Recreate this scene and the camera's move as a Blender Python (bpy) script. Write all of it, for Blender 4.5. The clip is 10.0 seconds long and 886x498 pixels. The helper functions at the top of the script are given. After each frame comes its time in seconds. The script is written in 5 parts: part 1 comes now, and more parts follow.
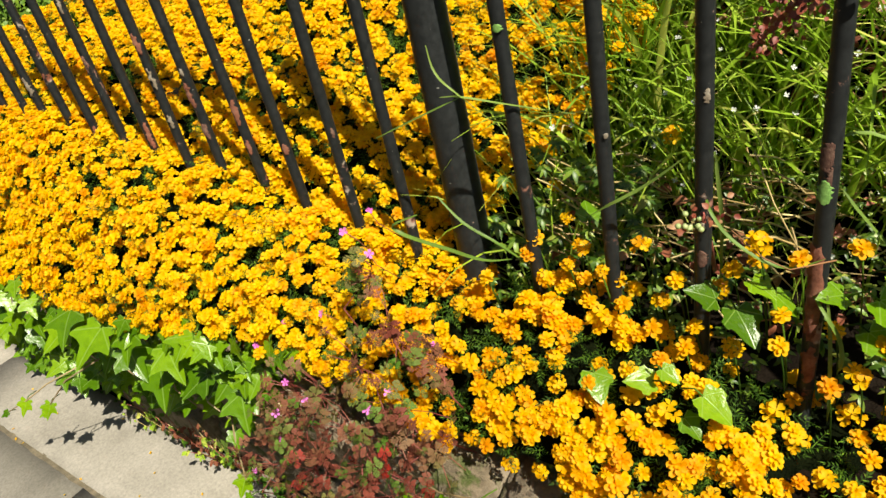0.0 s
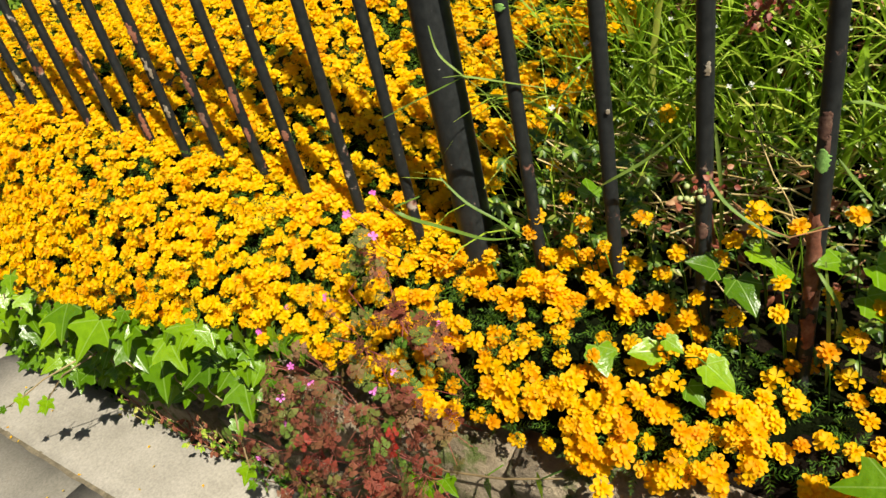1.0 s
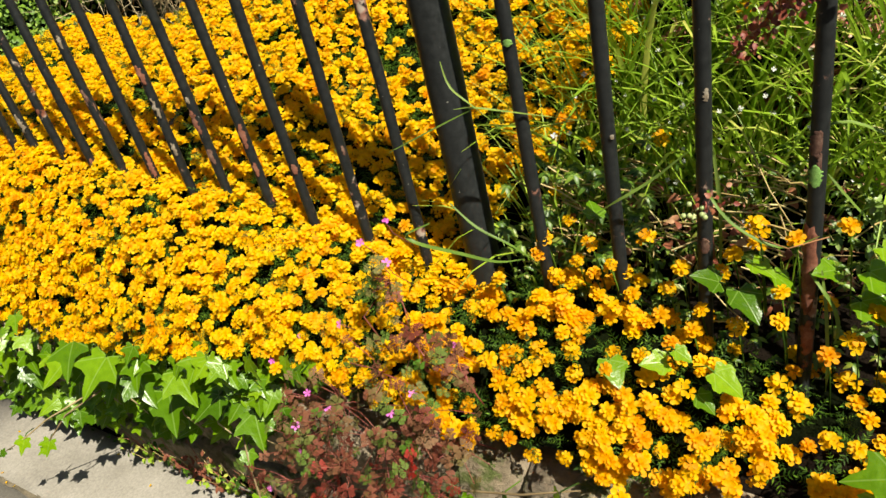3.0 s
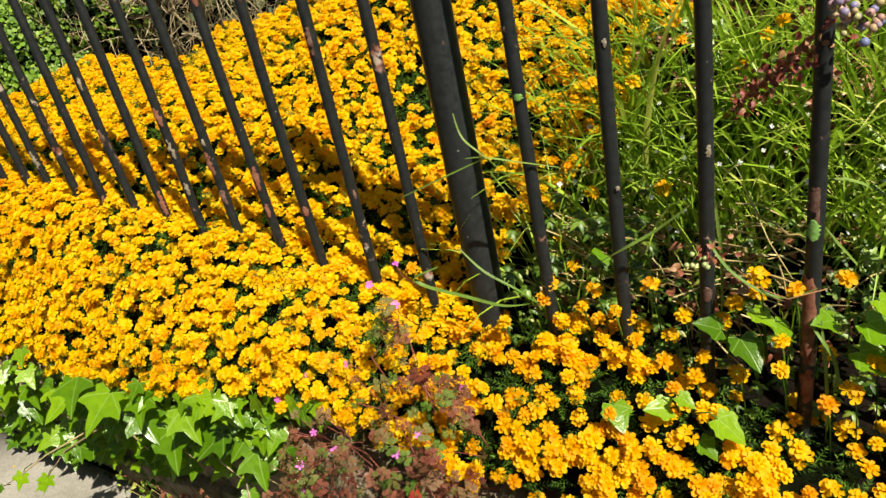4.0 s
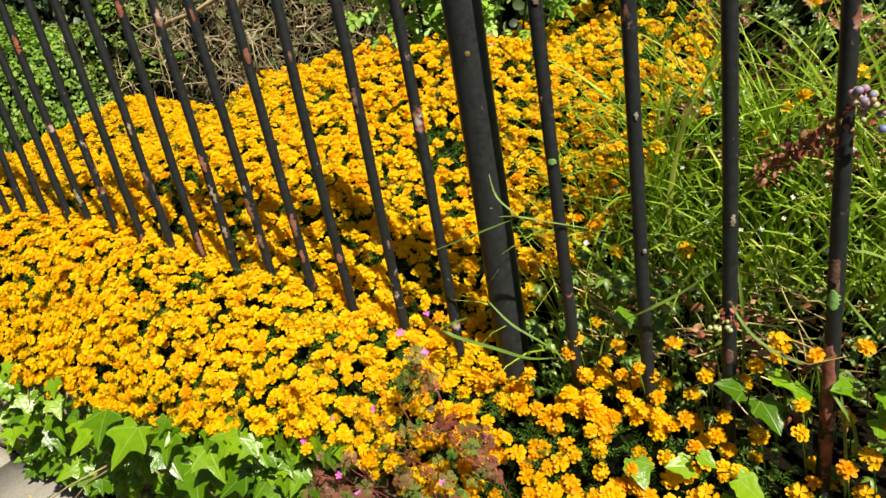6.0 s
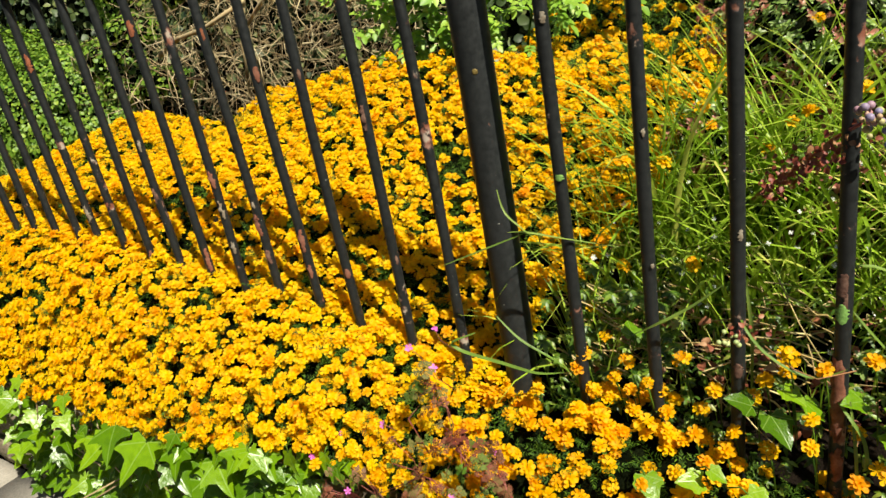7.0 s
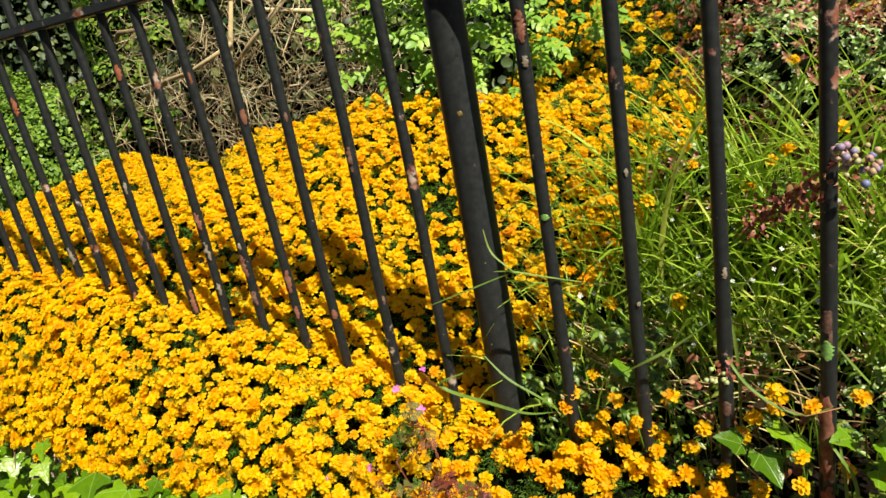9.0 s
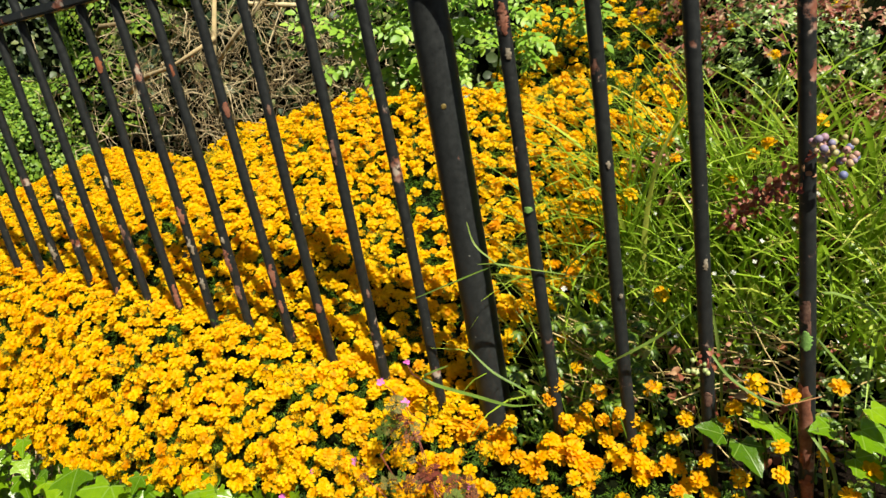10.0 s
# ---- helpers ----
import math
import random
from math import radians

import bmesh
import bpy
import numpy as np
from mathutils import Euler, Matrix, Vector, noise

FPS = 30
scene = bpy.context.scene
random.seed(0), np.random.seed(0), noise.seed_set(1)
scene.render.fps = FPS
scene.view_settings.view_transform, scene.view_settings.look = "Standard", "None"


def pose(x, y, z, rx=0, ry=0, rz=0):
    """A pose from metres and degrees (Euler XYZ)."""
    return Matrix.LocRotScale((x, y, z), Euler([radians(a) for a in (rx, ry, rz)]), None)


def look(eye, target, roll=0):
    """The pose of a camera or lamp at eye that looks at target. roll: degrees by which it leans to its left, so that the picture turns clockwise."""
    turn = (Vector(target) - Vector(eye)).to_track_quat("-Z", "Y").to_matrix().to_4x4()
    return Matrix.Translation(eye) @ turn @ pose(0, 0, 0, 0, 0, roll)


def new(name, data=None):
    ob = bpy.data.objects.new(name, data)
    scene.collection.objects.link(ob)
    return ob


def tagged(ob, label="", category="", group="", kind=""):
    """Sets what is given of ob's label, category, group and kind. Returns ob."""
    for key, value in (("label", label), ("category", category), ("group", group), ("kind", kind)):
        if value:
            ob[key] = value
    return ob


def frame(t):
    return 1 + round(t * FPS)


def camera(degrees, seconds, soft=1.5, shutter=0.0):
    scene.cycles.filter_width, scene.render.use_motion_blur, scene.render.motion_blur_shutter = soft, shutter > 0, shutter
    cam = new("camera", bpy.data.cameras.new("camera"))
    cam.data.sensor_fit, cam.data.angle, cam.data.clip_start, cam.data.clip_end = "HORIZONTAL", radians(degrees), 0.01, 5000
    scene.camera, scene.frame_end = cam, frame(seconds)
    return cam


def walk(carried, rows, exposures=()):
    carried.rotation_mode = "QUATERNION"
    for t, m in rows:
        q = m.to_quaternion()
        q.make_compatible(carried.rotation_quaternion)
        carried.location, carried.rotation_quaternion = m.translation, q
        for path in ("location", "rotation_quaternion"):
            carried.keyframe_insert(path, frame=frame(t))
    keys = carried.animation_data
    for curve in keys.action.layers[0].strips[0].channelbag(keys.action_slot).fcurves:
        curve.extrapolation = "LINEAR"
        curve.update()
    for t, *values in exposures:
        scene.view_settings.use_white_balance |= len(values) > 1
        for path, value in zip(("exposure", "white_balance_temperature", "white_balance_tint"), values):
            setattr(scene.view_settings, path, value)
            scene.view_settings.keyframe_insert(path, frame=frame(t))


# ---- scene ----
cam = camera(66.4, 10.0)
PATH = [
    (0, (0.575, -0.727, 1.33), (-0.55, 0.56, 0.292), -13.4),
    (0.5, (0.57, -0.747, 1.322), (-0.539, 0.554, 0.284), -13.4),
    (1, (0.563, -0.765, 1.322), (-0.524, 0.541, 0.267), -13.8),
    (1.5, (0.555, -0.784, 1.325), (-0.517, 0.54, 0.278), -14.2),
    (2, (0.551, -0.798, 1.326), (-0.511, 0.538, 0.283), -14.7),
    (3.5, (0.539, -0.842, 1.358), (-0.5, 0.582, 0.413), -13.4),
    (4, (0.538, -0.853, 1.371), (-0.503, 0.6, 0.474), -12.6),
    (4.5, (0.539, -0.861, 1.386), (-0.516, 0.614, 0.541), -12.0),
    (5, (0.537, -0.877, 1.396), (-0.531, 0.61, 0.593), -11.0),
    (6.5, (0.532, -0.903, 1.417), (-0.549, 0.593, 0.646), -10.5),
    (7, (0.531, -0.905, 1.42), (-0.56, 0.598, 0.677), -10.8),
    (7.5, (0.529, -0.907, 1.424), (-0.562, 0.617, 0.727), -11.0),
    (8, (0.53, -0.906, 1.426), (-0.554, 0.64, 0.766), -11.1),
    (8.5, (0.53, -0.908, 1.425), (-0.551, 0.649, 0.786), -10.9),
    (9, (0.532, -0.905, 1.424), (-0.531, 0.66, 0.777), -10.7),
    (9.5, (0.533, -0.906, 1.421), (-0.514, 0.669, 0.771), -10.5),
    (10, (0.536, -0.906, 1.417), (-0.493, 0.676, 0.755), -10.4),
]
walk(cam, [(t, look(eye, target, roll)) for t, eye, target, roll in PATH], [(0.0, 0.93, 6900, 9), (10.0, 0.93, 6900, 9)])

# ---- world, sun, exposure ----
SUN_AZ, SUN_EL = radians(69), radians(52.5)      # azimuth from -y towards +x
sun_dir = Vector((math.sin(SUN_AZ) * math.cos(SUN_EL), -math.cos(SUN_AZ) * math.cos(SUN_EL), math.sin(SUN_EL)))
world = bpy.data.worlds.new("sky")
scene.world = world
world.use_nodes = True
wn, wl = world.node_tree.nodes, world.node_tree.links
wn.clear()
sky = wn.new("ShaderNodeTexSky")
sky.sky_type, sky.sun_disc = "NISHITA", False
sky.sun_elevation, sky.sun_rotation = SUN_EL, math.atan2(sun_dir.x, sun_dir.y)
bg = wn.new("ShaderNodeBackground")
bg.inputs["Strength"].default_value = 0.05
wo = wn.new("ShaderNodeOutputWorld")
wl.new(sky.outputs[0], bg.inputs[0])
wl.new(bg.outputs[0], wo.inputs[0])
sun_data = bpy.data.lights.new("sun", "SUN")
sun_data.energy, sun_data.angle, sun_data.color = 5.0, radians(0.53), (1.0, 0.95, 0.86)
sun = new("sun", sun_data)
sun.matrix_world = look(sun_dir * 20, (0, 0, 0))

# ---- materials ----
def ramp_node(nt, fac, stops):
    r = nt.nodes.new("ShaderNodeValToRGB")
    e = r.color_ramp.elements
    while len(e) < len(stops):
        e.new(0.5)
    for el, (p, c) in zip(e, stops):
        el.position, el.color = p, (*c, 1)
    nt.links.new(fac, r.inputs[0])
    return r.outputs[0]

def noise_node(nt, scale, detail=4.0, rough=0.6, kind="Object"):
    tc = nt.nodes.new("ShaderNodeTexCoord")
    n = nt.nodes.new("ShaderNodeTexNoise")
    n.inputs["Scale"].default_value, n.inputs["Detail"].default_value = scale, detail
    n.inputs["Roughness"].default_value = rough
    nt.links.new(tc.outputs[kind], n.inputs["Vector"])
    return n.outputs[0]

def math_node(nt, op, a, b):
    m = nt.nodes.new("ShaderNodeMath")
    m.operation = op
    for i, v in enumerate((a, b)):
        if isinstance(v, (int, float)):
            m.inputs[i].default_value = v
        else:
            nt.links.new(v, m.inputs[i])
    return m.outputs[0]

def mix_node(nt, fac, a, b, blend="MIX"):
    m = nt.nodes.new("ShaderNodeMix")
    m.data_type, m.blend_type = "RGBA", blend
    for i, v in ((0, fac), (6, a), (7, b)):
        if isinstance(v, (int, float)):
            m.inputs[i].default_value = v
        elif isinstance(v, tuple):
            m.inputs[i].default_value = (*v, 1)
        else:
            nt.links.new(v, m.inputs[i])
    return m.outputs[2]

def base_mat(name, rough=0.6, spec=0.4):
    m = bpy.data.materials.new(name)
    m.use_nodes = True
    b = m.node_tree.nodes["Principled BSDF"]
    b.inputs["Roughness"].default_value = rough
    b.inputs["Specular IOR Level"].default_value = spec
    return m, m.node_tree, b

def bump_to(nt, b, height, strength, dist):
    bu = nt.nodes.new("ShaderNodeBump")
    bu.inputs["Strength"].default_value, bu.inputs["Distance"].default_value = strength, dist
    nt.links.new(height, bu.inputs["Height"])
    nt.links.new(bu.outputs[0], b.inputs["Normal"])

def vary(nt):
    """0..1, different for each object and each loose piece of it."""
    g = nt.nodes.new("ShaderNodeNewGeometry")
    o = nt.nodes.new("ShaderNodeObjectInfo")
    return math_node(nt, "FRACT", math_node(nt, "ADD", g.outputs["Random Per Island"], o.outputs["Random"]), 0.0)

def plant_mat(name, stops, rough=0.5, thin=0.35, spec=0.4, grain=60.0):
    """Leaf or petal: colour from stops by piece, fine mottling, light passes through a little."""
    m, nt, b = base_mat(name, rough, spec)
    col = ramp_node(nt, vary(nt), stops)
    mot = ramp_node(nt, noise_node(nt, grain), [(0.3, (0.72, 0.72, 0.72)), (0.7, (1.0, 1.0, 1.0))])
    col = mix_node(nt, 1.0, col, mot, "MULTIPLY")
    nt.links.new(col, b.inputs["Base Color"])
    if thin:
        tr = nt.nodes.new("ShaderNodeBsdfTranslucent")
        nt.links.new(col, tr.inputs[0])
        mx = nt.nodes.new("ShaderNodeMixShader")
        mx.inputs[0].default_value = thin
        nt.links.new(b.outputs[0], mx.inputs[1])
        nt.links.new(tr.outputs[0], mx.inputs[2])
        nt.links.new(mx.outputs[0], nt.nodes["Material Output"].inputs[0])
    return m

def rocky_mat(name, stops, scale, fine, rough=0.9, bump=0.5, dist=0.004, spec=0.25):
    m, nt, b = base_mat(name, rough, spec)
    big = ramp_node(nt, noise_node(nt, scale, 5.0), stops)
    small = ramp_node(nt, noise_node(nt, fine, 6.0, 0.7), [(0.25, (0.6, 0.6, 0.6)), (0.65, (1.0, 1.0, 1.0))])
    col = mix_node(nt, 1.0, big, small, "MULTIPLY")
    g = nt.nodes.new("ShaderNodeObjectInfo")
    tone = ramp_node(nt, g.outputs["Random"], [(0.0, (0.85, 0.85, 0.85)), (1.0, (1.0, 1.0, 1.0))])
    nt.links.new(mix_node(nt, 1.0, col, tone, "MULTIPLY"), b.inputs["Base Color"])
    bump_to(nt, b, noise_node(nt, fine, 6.0, 0.7), bump, dist)
    return m

def iron_mat(name, low, tone=1.0):
    m, nt, b = base_mat(name, 0.42, 0.25)
    o = nt.nodes.new("ShaderNodeObjectInfo")
    tc = nt.nodes.new("ShaderNodeTexCoord")
    shift = nt.nodes.new("ShaderNodeVectorMath")
    shift.operation = "ADD"
    nt.links.new(tc.outputs["Object"], shift.inputs[0])
    sc = math_node(nt, "MULTIPLY", o.outputs["Random"], 37.0)
    nt.links.new(sc, shift.inputs[1])
    def n(scale, detail, rough):
        t = nt.nodes.new("ShaderNodeTexNoise")
        t.inputs["Scale"].default_value, t.inputs["Detail"].default_value, t.inputs["Roughness"].default_value = scale, detail, rough
        nt.links.new(shift.outputs[0], t.inputs["Vector"])
        return t.outputs[0]
    patch, fine = n(14, 3, 0.6), n(90, 5, 0.7)
    both = math_node(nt, "ADD", math_node(nt, "MULTIPLY", patch, 0.75), math_node(nt, "MULTIPLY", fine, 0.25))
    worn = ramp_node(nt, both, [(low, (0, 0, 0)), (low + 0.03, (1, 1, 1))])
    pale = ramp_node(nt, n(45, 2, 0.5), [(0.42, (0.16, 0.055, 0.03)), (0.55, (0.24, 0.125, 0.09)), (0.63, (0.32, 0.27, 0.21))])
    speck = ramp_node(nt, n(130, 2, 0.5), [(0.765, (0, 0, 0)), (0.79, (1, 1, 1))])
    paint = ramp_node(nt, fine, [(0.3, (0.007 * tone, 0.008 * tone, 0.0081 * tone)), (0.7, (0.0155 * tone, 0.0175 * tone, 0.0172 * tone))])
    col = mix_node(nt, worn, paint, pale)
    col = mix_node(nt, speck, col, (0.35, 0.35, 0.30))
    nt.links.new(col, b.inputs["Base Color"])
    ro = ramp_node(nt, fine, [(0.3, (0.36, 0.36, 0.36)), (0.7, (0.52, 0.52, 0.52))])
    nt.links.new(mix_node(nt, worn, ro, (0.9, 0.9, 0.9)), b.inputs["Roughness"])
    h = math_node(nt, "SUBTRACT", math_node(nt, "MULTIPLY", fine, 0.6), worn)
    bump_to(nt, b, h, 0.5, 0.0012)
    return m

M_IRON = iron_mat("black_paint", 0.612, 1.25)
M_RAIL = iron_mat("worn_black_paint", 0.60, 1.7)
M_POST = iron_mat("sound_black_paint", 0.68, 1.6)
M_HOLE_DISC = rocky_mat("hole_disc", [(0.3, (0.05, 0.035, 0.01)), (0.7, (0.30, 0.22, 0.06))], 300, 900, 0.6, 0.3, 0.0005)
M_PETAL = plant_mat("petal", [(0.0, (0.97, 0.66, 0.005)), (0.6, (0.97, 0.59, 0.004)), (0.9, (0.95, 0.50, 0.003)), (1.0, (0.90, 0.38, 0.003))], 0.6, 0.50, 0.2, 140)
M_PETAL_DEEP = plant_mat("deep_petal", [(0.0, (0.97, 0.60, 0.004)), (0.6, (0.96, 0.52, 0.003)), (0.9, (0.93, 0.44, 0.003)), (1.0, (0.88, 0.36, 0.003))], 0.6, 0.50, 0.2, 140)
M_LEAF = plant_mat("flower_leaf", [(0.0, (0.022, 0.055, 0.006)), (0.6, (0.05, 0.12, 0.010)), (1.0, (0.14, 0.26, 0.02))], 0.6, 0.3, 0.15)
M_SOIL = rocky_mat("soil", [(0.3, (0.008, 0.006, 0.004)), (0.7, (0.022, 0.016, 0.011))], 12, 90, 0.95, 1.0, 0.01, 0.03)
# Near-black: the shade between stems is put into this colour.
M_UNDER = rocky_mat("painted_stem_shade", [(0.3, (0.004, 0.006, 0.003)), (0.7, (0.012, 0.017, 0.006))], 30, 140, 0.9, 1.0, 0.012, 0.0)
M_CONC = rocky_mat("pale_concrete", [(0.25, (0.23, 0.212, 0.172)), (0.5, (0.31, 0.29, 0.24)), (0.75, (0.37, 0.345, 0.29))], 7, 120, 0.9, 0.5, 0.002)
M_SLAB = rocky_mat("grey_slab", [(0.25, (0.16, 0.15, 0.12)), (0.55, (0.235, 0.22, 0.18)), (0.8, (0.29, 0.27, 0.22))], 6, 130, 0.9, 0.6, 0.002)
def mossy_mat():
    m = rocky_mat("mossy_stone", [(0.2, (0.09, 0.075, 0.045)), (0.45, (0.25, 0.20, 0.13)), (0.75, (0.42, 0.35, 0.25))], 11, 55, 0.95, 1.0, 0.012)
    nt = m.node_tree
    b = nt.nodes["Principled BSDF"]
    src = b.inputs["Base Color"].links[0].from_socket
    moss = ramp_node(nt, noise_node(nt, 16.0, 5.0, 0.65), [(0.50, (0, 0, 0)), (0.60, (1, 1, 1))])
    nt.links.new(mix_node(nt, moss, src, (0.075, 0.095, 0.025)), b.inputs["Base Color"])
    return m

M_GRIT = rocky_mat("joint_grit", [(0.3, (0.10, 0.085, 0.055)), (0.7, (0.24, 0.20, 0.13))], 40, 200, 0.95, 0.8, 0.003)
M_STONE = mossy_mat()
M_STONE_DRY = rocky_mat("wall_stone", [(0.2, (0.10, 0.09, 0.055)), (0.45, (0.24, 0.20, 0.14)), (0.75, (0.36, 0.31, 0.24))], 9, 70, 0.95, 0.9, 0.006)

# ---- mesh helpers ----
def part(name, mesh, material, parent=None, label="", m=None):
    """Links a bmesh or (verts, faces) as one mesh object under its thing."""
    if isinstance(mesh, bmesh.types.BMesh):
        me = bpy.data.meshes.new(name)
        mesh.to_mesh(me)
        mesh.free()
    elif isinstance(mesh, bpy.types.Mesh):
        me = mesh
    else:
        me = raw_mesh(name, *mesh)
    if material and not me.materials:
        me.materials.append(material)
    ob = new(name, me)
    if parent:
        ob.parent = parent
    if m is not None:
        ob.matrix_basis = m
    return tagged(ob, label)

def raw_mesh(name, verts, faces, smooth=True):
    me = bpy.data.meshes.new(name)
    me.from_pydata([tuple(v) for v in verts], [], [tuple(f) for f in faces])
    if smooth:
        me.polygons.foreach_set("use_smooth", [True] * len(me.polygons))
    me.update()
    return me

def thing(name, label, category, group="", kind="", at=(0, 0, 0)):
    ob = new(name)
    ob.location = at
    ob.empty_display_size = 0.05
    return tagged(ob, label, category, group, kind)

def spread(shapes, picks, mats):
    """Joins copies of shapes: shapes = [(verts, faces)], picks = index per copy, mats = 4x4 per copy."""
    V, F, base = [], [], 0
    mats = np.array([np.array(m) for m in mats]).reshape(-1, 4, 4)
    picks = np.array(picks)
    for k, (v, f) in enumerate(shapes):
        mm = mats[picks == k]
        if not len(mm):
            continue
        v = np.c_[np.array(v, float), np.ones(len(v))]
        w = np.einsum("nij,vj->nvi", mm, v)[:, :, :3]
        V.append(w.reshape(-1, 3))
        for i in range(len(mm)):
            F.extend([tuple(a + base for a in face) for face in f])
            base += len(v)
    return np.concatenate(V) if V else np.zeros((0, 3)), F

def join(pieces):
    V, F, base = [], [], 0
    for v, f in pieces:
        V.extend([tuple(p) for p in v])
        F.extend([tuple(a + base for a in face) for face in f])
        base += len(v)
    return V, F

def moved(piece, m):
    return [m @ Vector(p) for p in piece[0]], piece[1]

def frame_of(place, normal, spin=0.0, scale=1.0):
    q = Vector(normal).normalized().to_track_quat("Z", "Y")
    return Matrix.LocRotScale(Vector(place), q @ Euler((0, 0, spin)).to_quaternion(), Vector((scale,) * 3))

def tube(path, radii, sides=8, cap=True):
    """A tapered tube along a path of points."""
    path = [Vector(p) for p in path]
    V, F = [], []
    up = Vector((0.31, 0.17, 0.93))
    for i, p in enumerate(path):
        d = (path[min(i + 1, len(path) - 1)] - path[max(i - 1, 0)]).normalized()
        a = d.cross(up if abs(d.dot(up)) < 0.95 else Vector((1, 0, 0))).normalized()
        b = d.cross(a)
        r = radii[i] if isinstance(radii, (list, tuple)) else radii
        for k in range(sides):
            t = 2 * math.pi * k / sides
            V.append(p + a * (r * math.cos(t)) + b * (r * math.sin(t)))
    n = len(path)
    for i in range(n - 1):
        for k in range(sides):
            F.append((i * sides + k, i * sides + (k + 1) % sides, (i + 1) * sides + (k + 1) % sides, (i + 1) * sides + k))
    if cap:
        F.append(tuple(range(sides - 1, -1, -1)))
        F.append(tuple((n - 1) * sides + k for k in range(sides)))
    return V, F

def block(lx, ly, lz, rough=0.004, bevel=0.012, cuts=2, seed=0):
    """A worn stone block centred on its base, edges rounded and uneven."""
    bm = bmesh.new()
    bmesh.ops.create_cube(bm, size=1.0)
    bmesh.ops.scale(bm, vec=(lx, ly, lz), verts=bm.verts)
    bmesh.ops.bevel(bm, geom=bm.edges[:], offset=bevel, segments=2, affect="EDGES")
    if cuts:
        bmesh.ops.subdivide_edges(bm, edges=[e for e in bm.edges if e.calc_length() > 0.08], cuts=cuts, use_grid_fill=True)
    for v in bm.verts:
        p = v.co * 9 + Vector((seed * 3.1, 0, 0))
        v.co += noise.noise_vector(p) * rough
        v.co.z += lz / 2
    for f in bm.faces:
        f.smooth = True
    return bm

def lerp_table(x, xs, ys):
    return float(np.interp(x, xs, ys))

# ---- ground, pavement, wall ----
def ground_height(x, y):
    if y < -0.12:
        return -0.07
    return 0.50 + 0.10 * noise.noise(Vector((x * 0.6, y * 0.6, 0)))

def build_ground():
    xs = np.r_[np.linspace(-600, -8, 12), np.linspace(-6, 4, 41), np.linspace(6, 600, 12)]
    ys = np.r_[np.linspace(-600, -4, 8), -2.5, -1.2, -0.13, -0.10, -0.096, np.linspace(0.0, 4, 21), np.linspace(6, 600, 12)]
    V = [(x, y, ground_height(x, y) if abs(x) < 8 and y < 6 else (-0.07 if y < -0.1 else 0.45)) for y in ys for x in xs]
    n = len(xs)
    F = [(j * n + i, j * n + i + 1, (j + 1) * n + i + 1, (j + 1) * n + i) for j in range(len(ys) - 1) for i in range(n - 1)]
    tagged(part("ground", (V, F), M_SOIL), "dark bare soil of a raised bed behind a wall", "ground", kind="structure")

def build_pavement():
    strip = tagged(new("pavement"), "pale concrete edging strip and grey paving slabs", "pavement", kind="structure")
    x, k = -3.62, 0
    while x < 2.2:
        w = (1.52, 1.50, 1.55)[k % 3]
        part("edging_slab", block(w - 0.006, 0.262, 0.06, 0.0035, 0.005, 4, k), M_CONC, strip, m=pose(x + w / 2, -0.281, -0.06, 0, 0, 0))
        x, k = x + w, k + 1
    for r in range(3):
        x = -4.2 + 0.31 * r
        while x < 2.2:
            part("paving_slab", block(0.596, 0.596, 0.06, 0.0035, 0.005, 4, k), M_SLAB, strip, m=pose(x + 0.3, -0.413 - 0.3 - 0.6 * r, -0.062 - 0.002 * r))
            x, k = x + 0.6, k + 1

def build_joints():
    V, F, n = [], [], 160
    for i in range(n + 1):
        x = -3.6 + 5.6 * i / n
        w = 0.008 + 0.006 * noise.noise(Vector((x * 14, 0, 2)))
        for y in (-0.413 - w, -0.413 + w):
            V.append((x, y, 0.0005 + 0.002 * noise.noise(Vector((x * 30, y * 90, 0)))))
    F = [(2 * i, 2 * i + 2, 2 * i + 3, 2 * i + 1) for i in range(n)]
    tagged(part("joint_grit", (V, F), M_GRIT), "line of grit and dirt in the paving joint", "grit", kind="structure")
    rng = random.Random(91)
    bit = petal(0.009, 0.006, 0.4)
    for k in range(26):
        x, y = rng.uniform(-1.9, -0.6), rng.choice((rng.uniform(-0.43, -0.39), rng.uniform(-0.40, -0.2), rng.uniform(-0.55, -0.4)))
        tagged(part("fallen_petal", bit, M_PETAL, m=pose(x, y, 0.0035, rng.uniform(-15, 15), rng.uniform(-15, 15), rng.uniform(0, 360))), "withered yellow petal lying on the paving", "petal", "fallen petals")
    weed = join([moved(BLADE, pose(0, 0, 0, 0, -50, 45 * k) @ Matrix.Scale(0.5, 4)) for k in range(8)])
    for k in range(9):
        x = rng.uniform(-1.7, -0.4)
        tagged(part("tiny_weed", weed, M_LEAF, m=pose(x, -0.165 + rng.uniform(-0.012, 0.004), 0.002, 0, 0, rng.uniform(0, 360)) @ Matrix.Scale(rng.uniform(0.8, 1.6), 4)), "tiny green weed at the foot of the wall", "weed", "weeds at the wall foot")

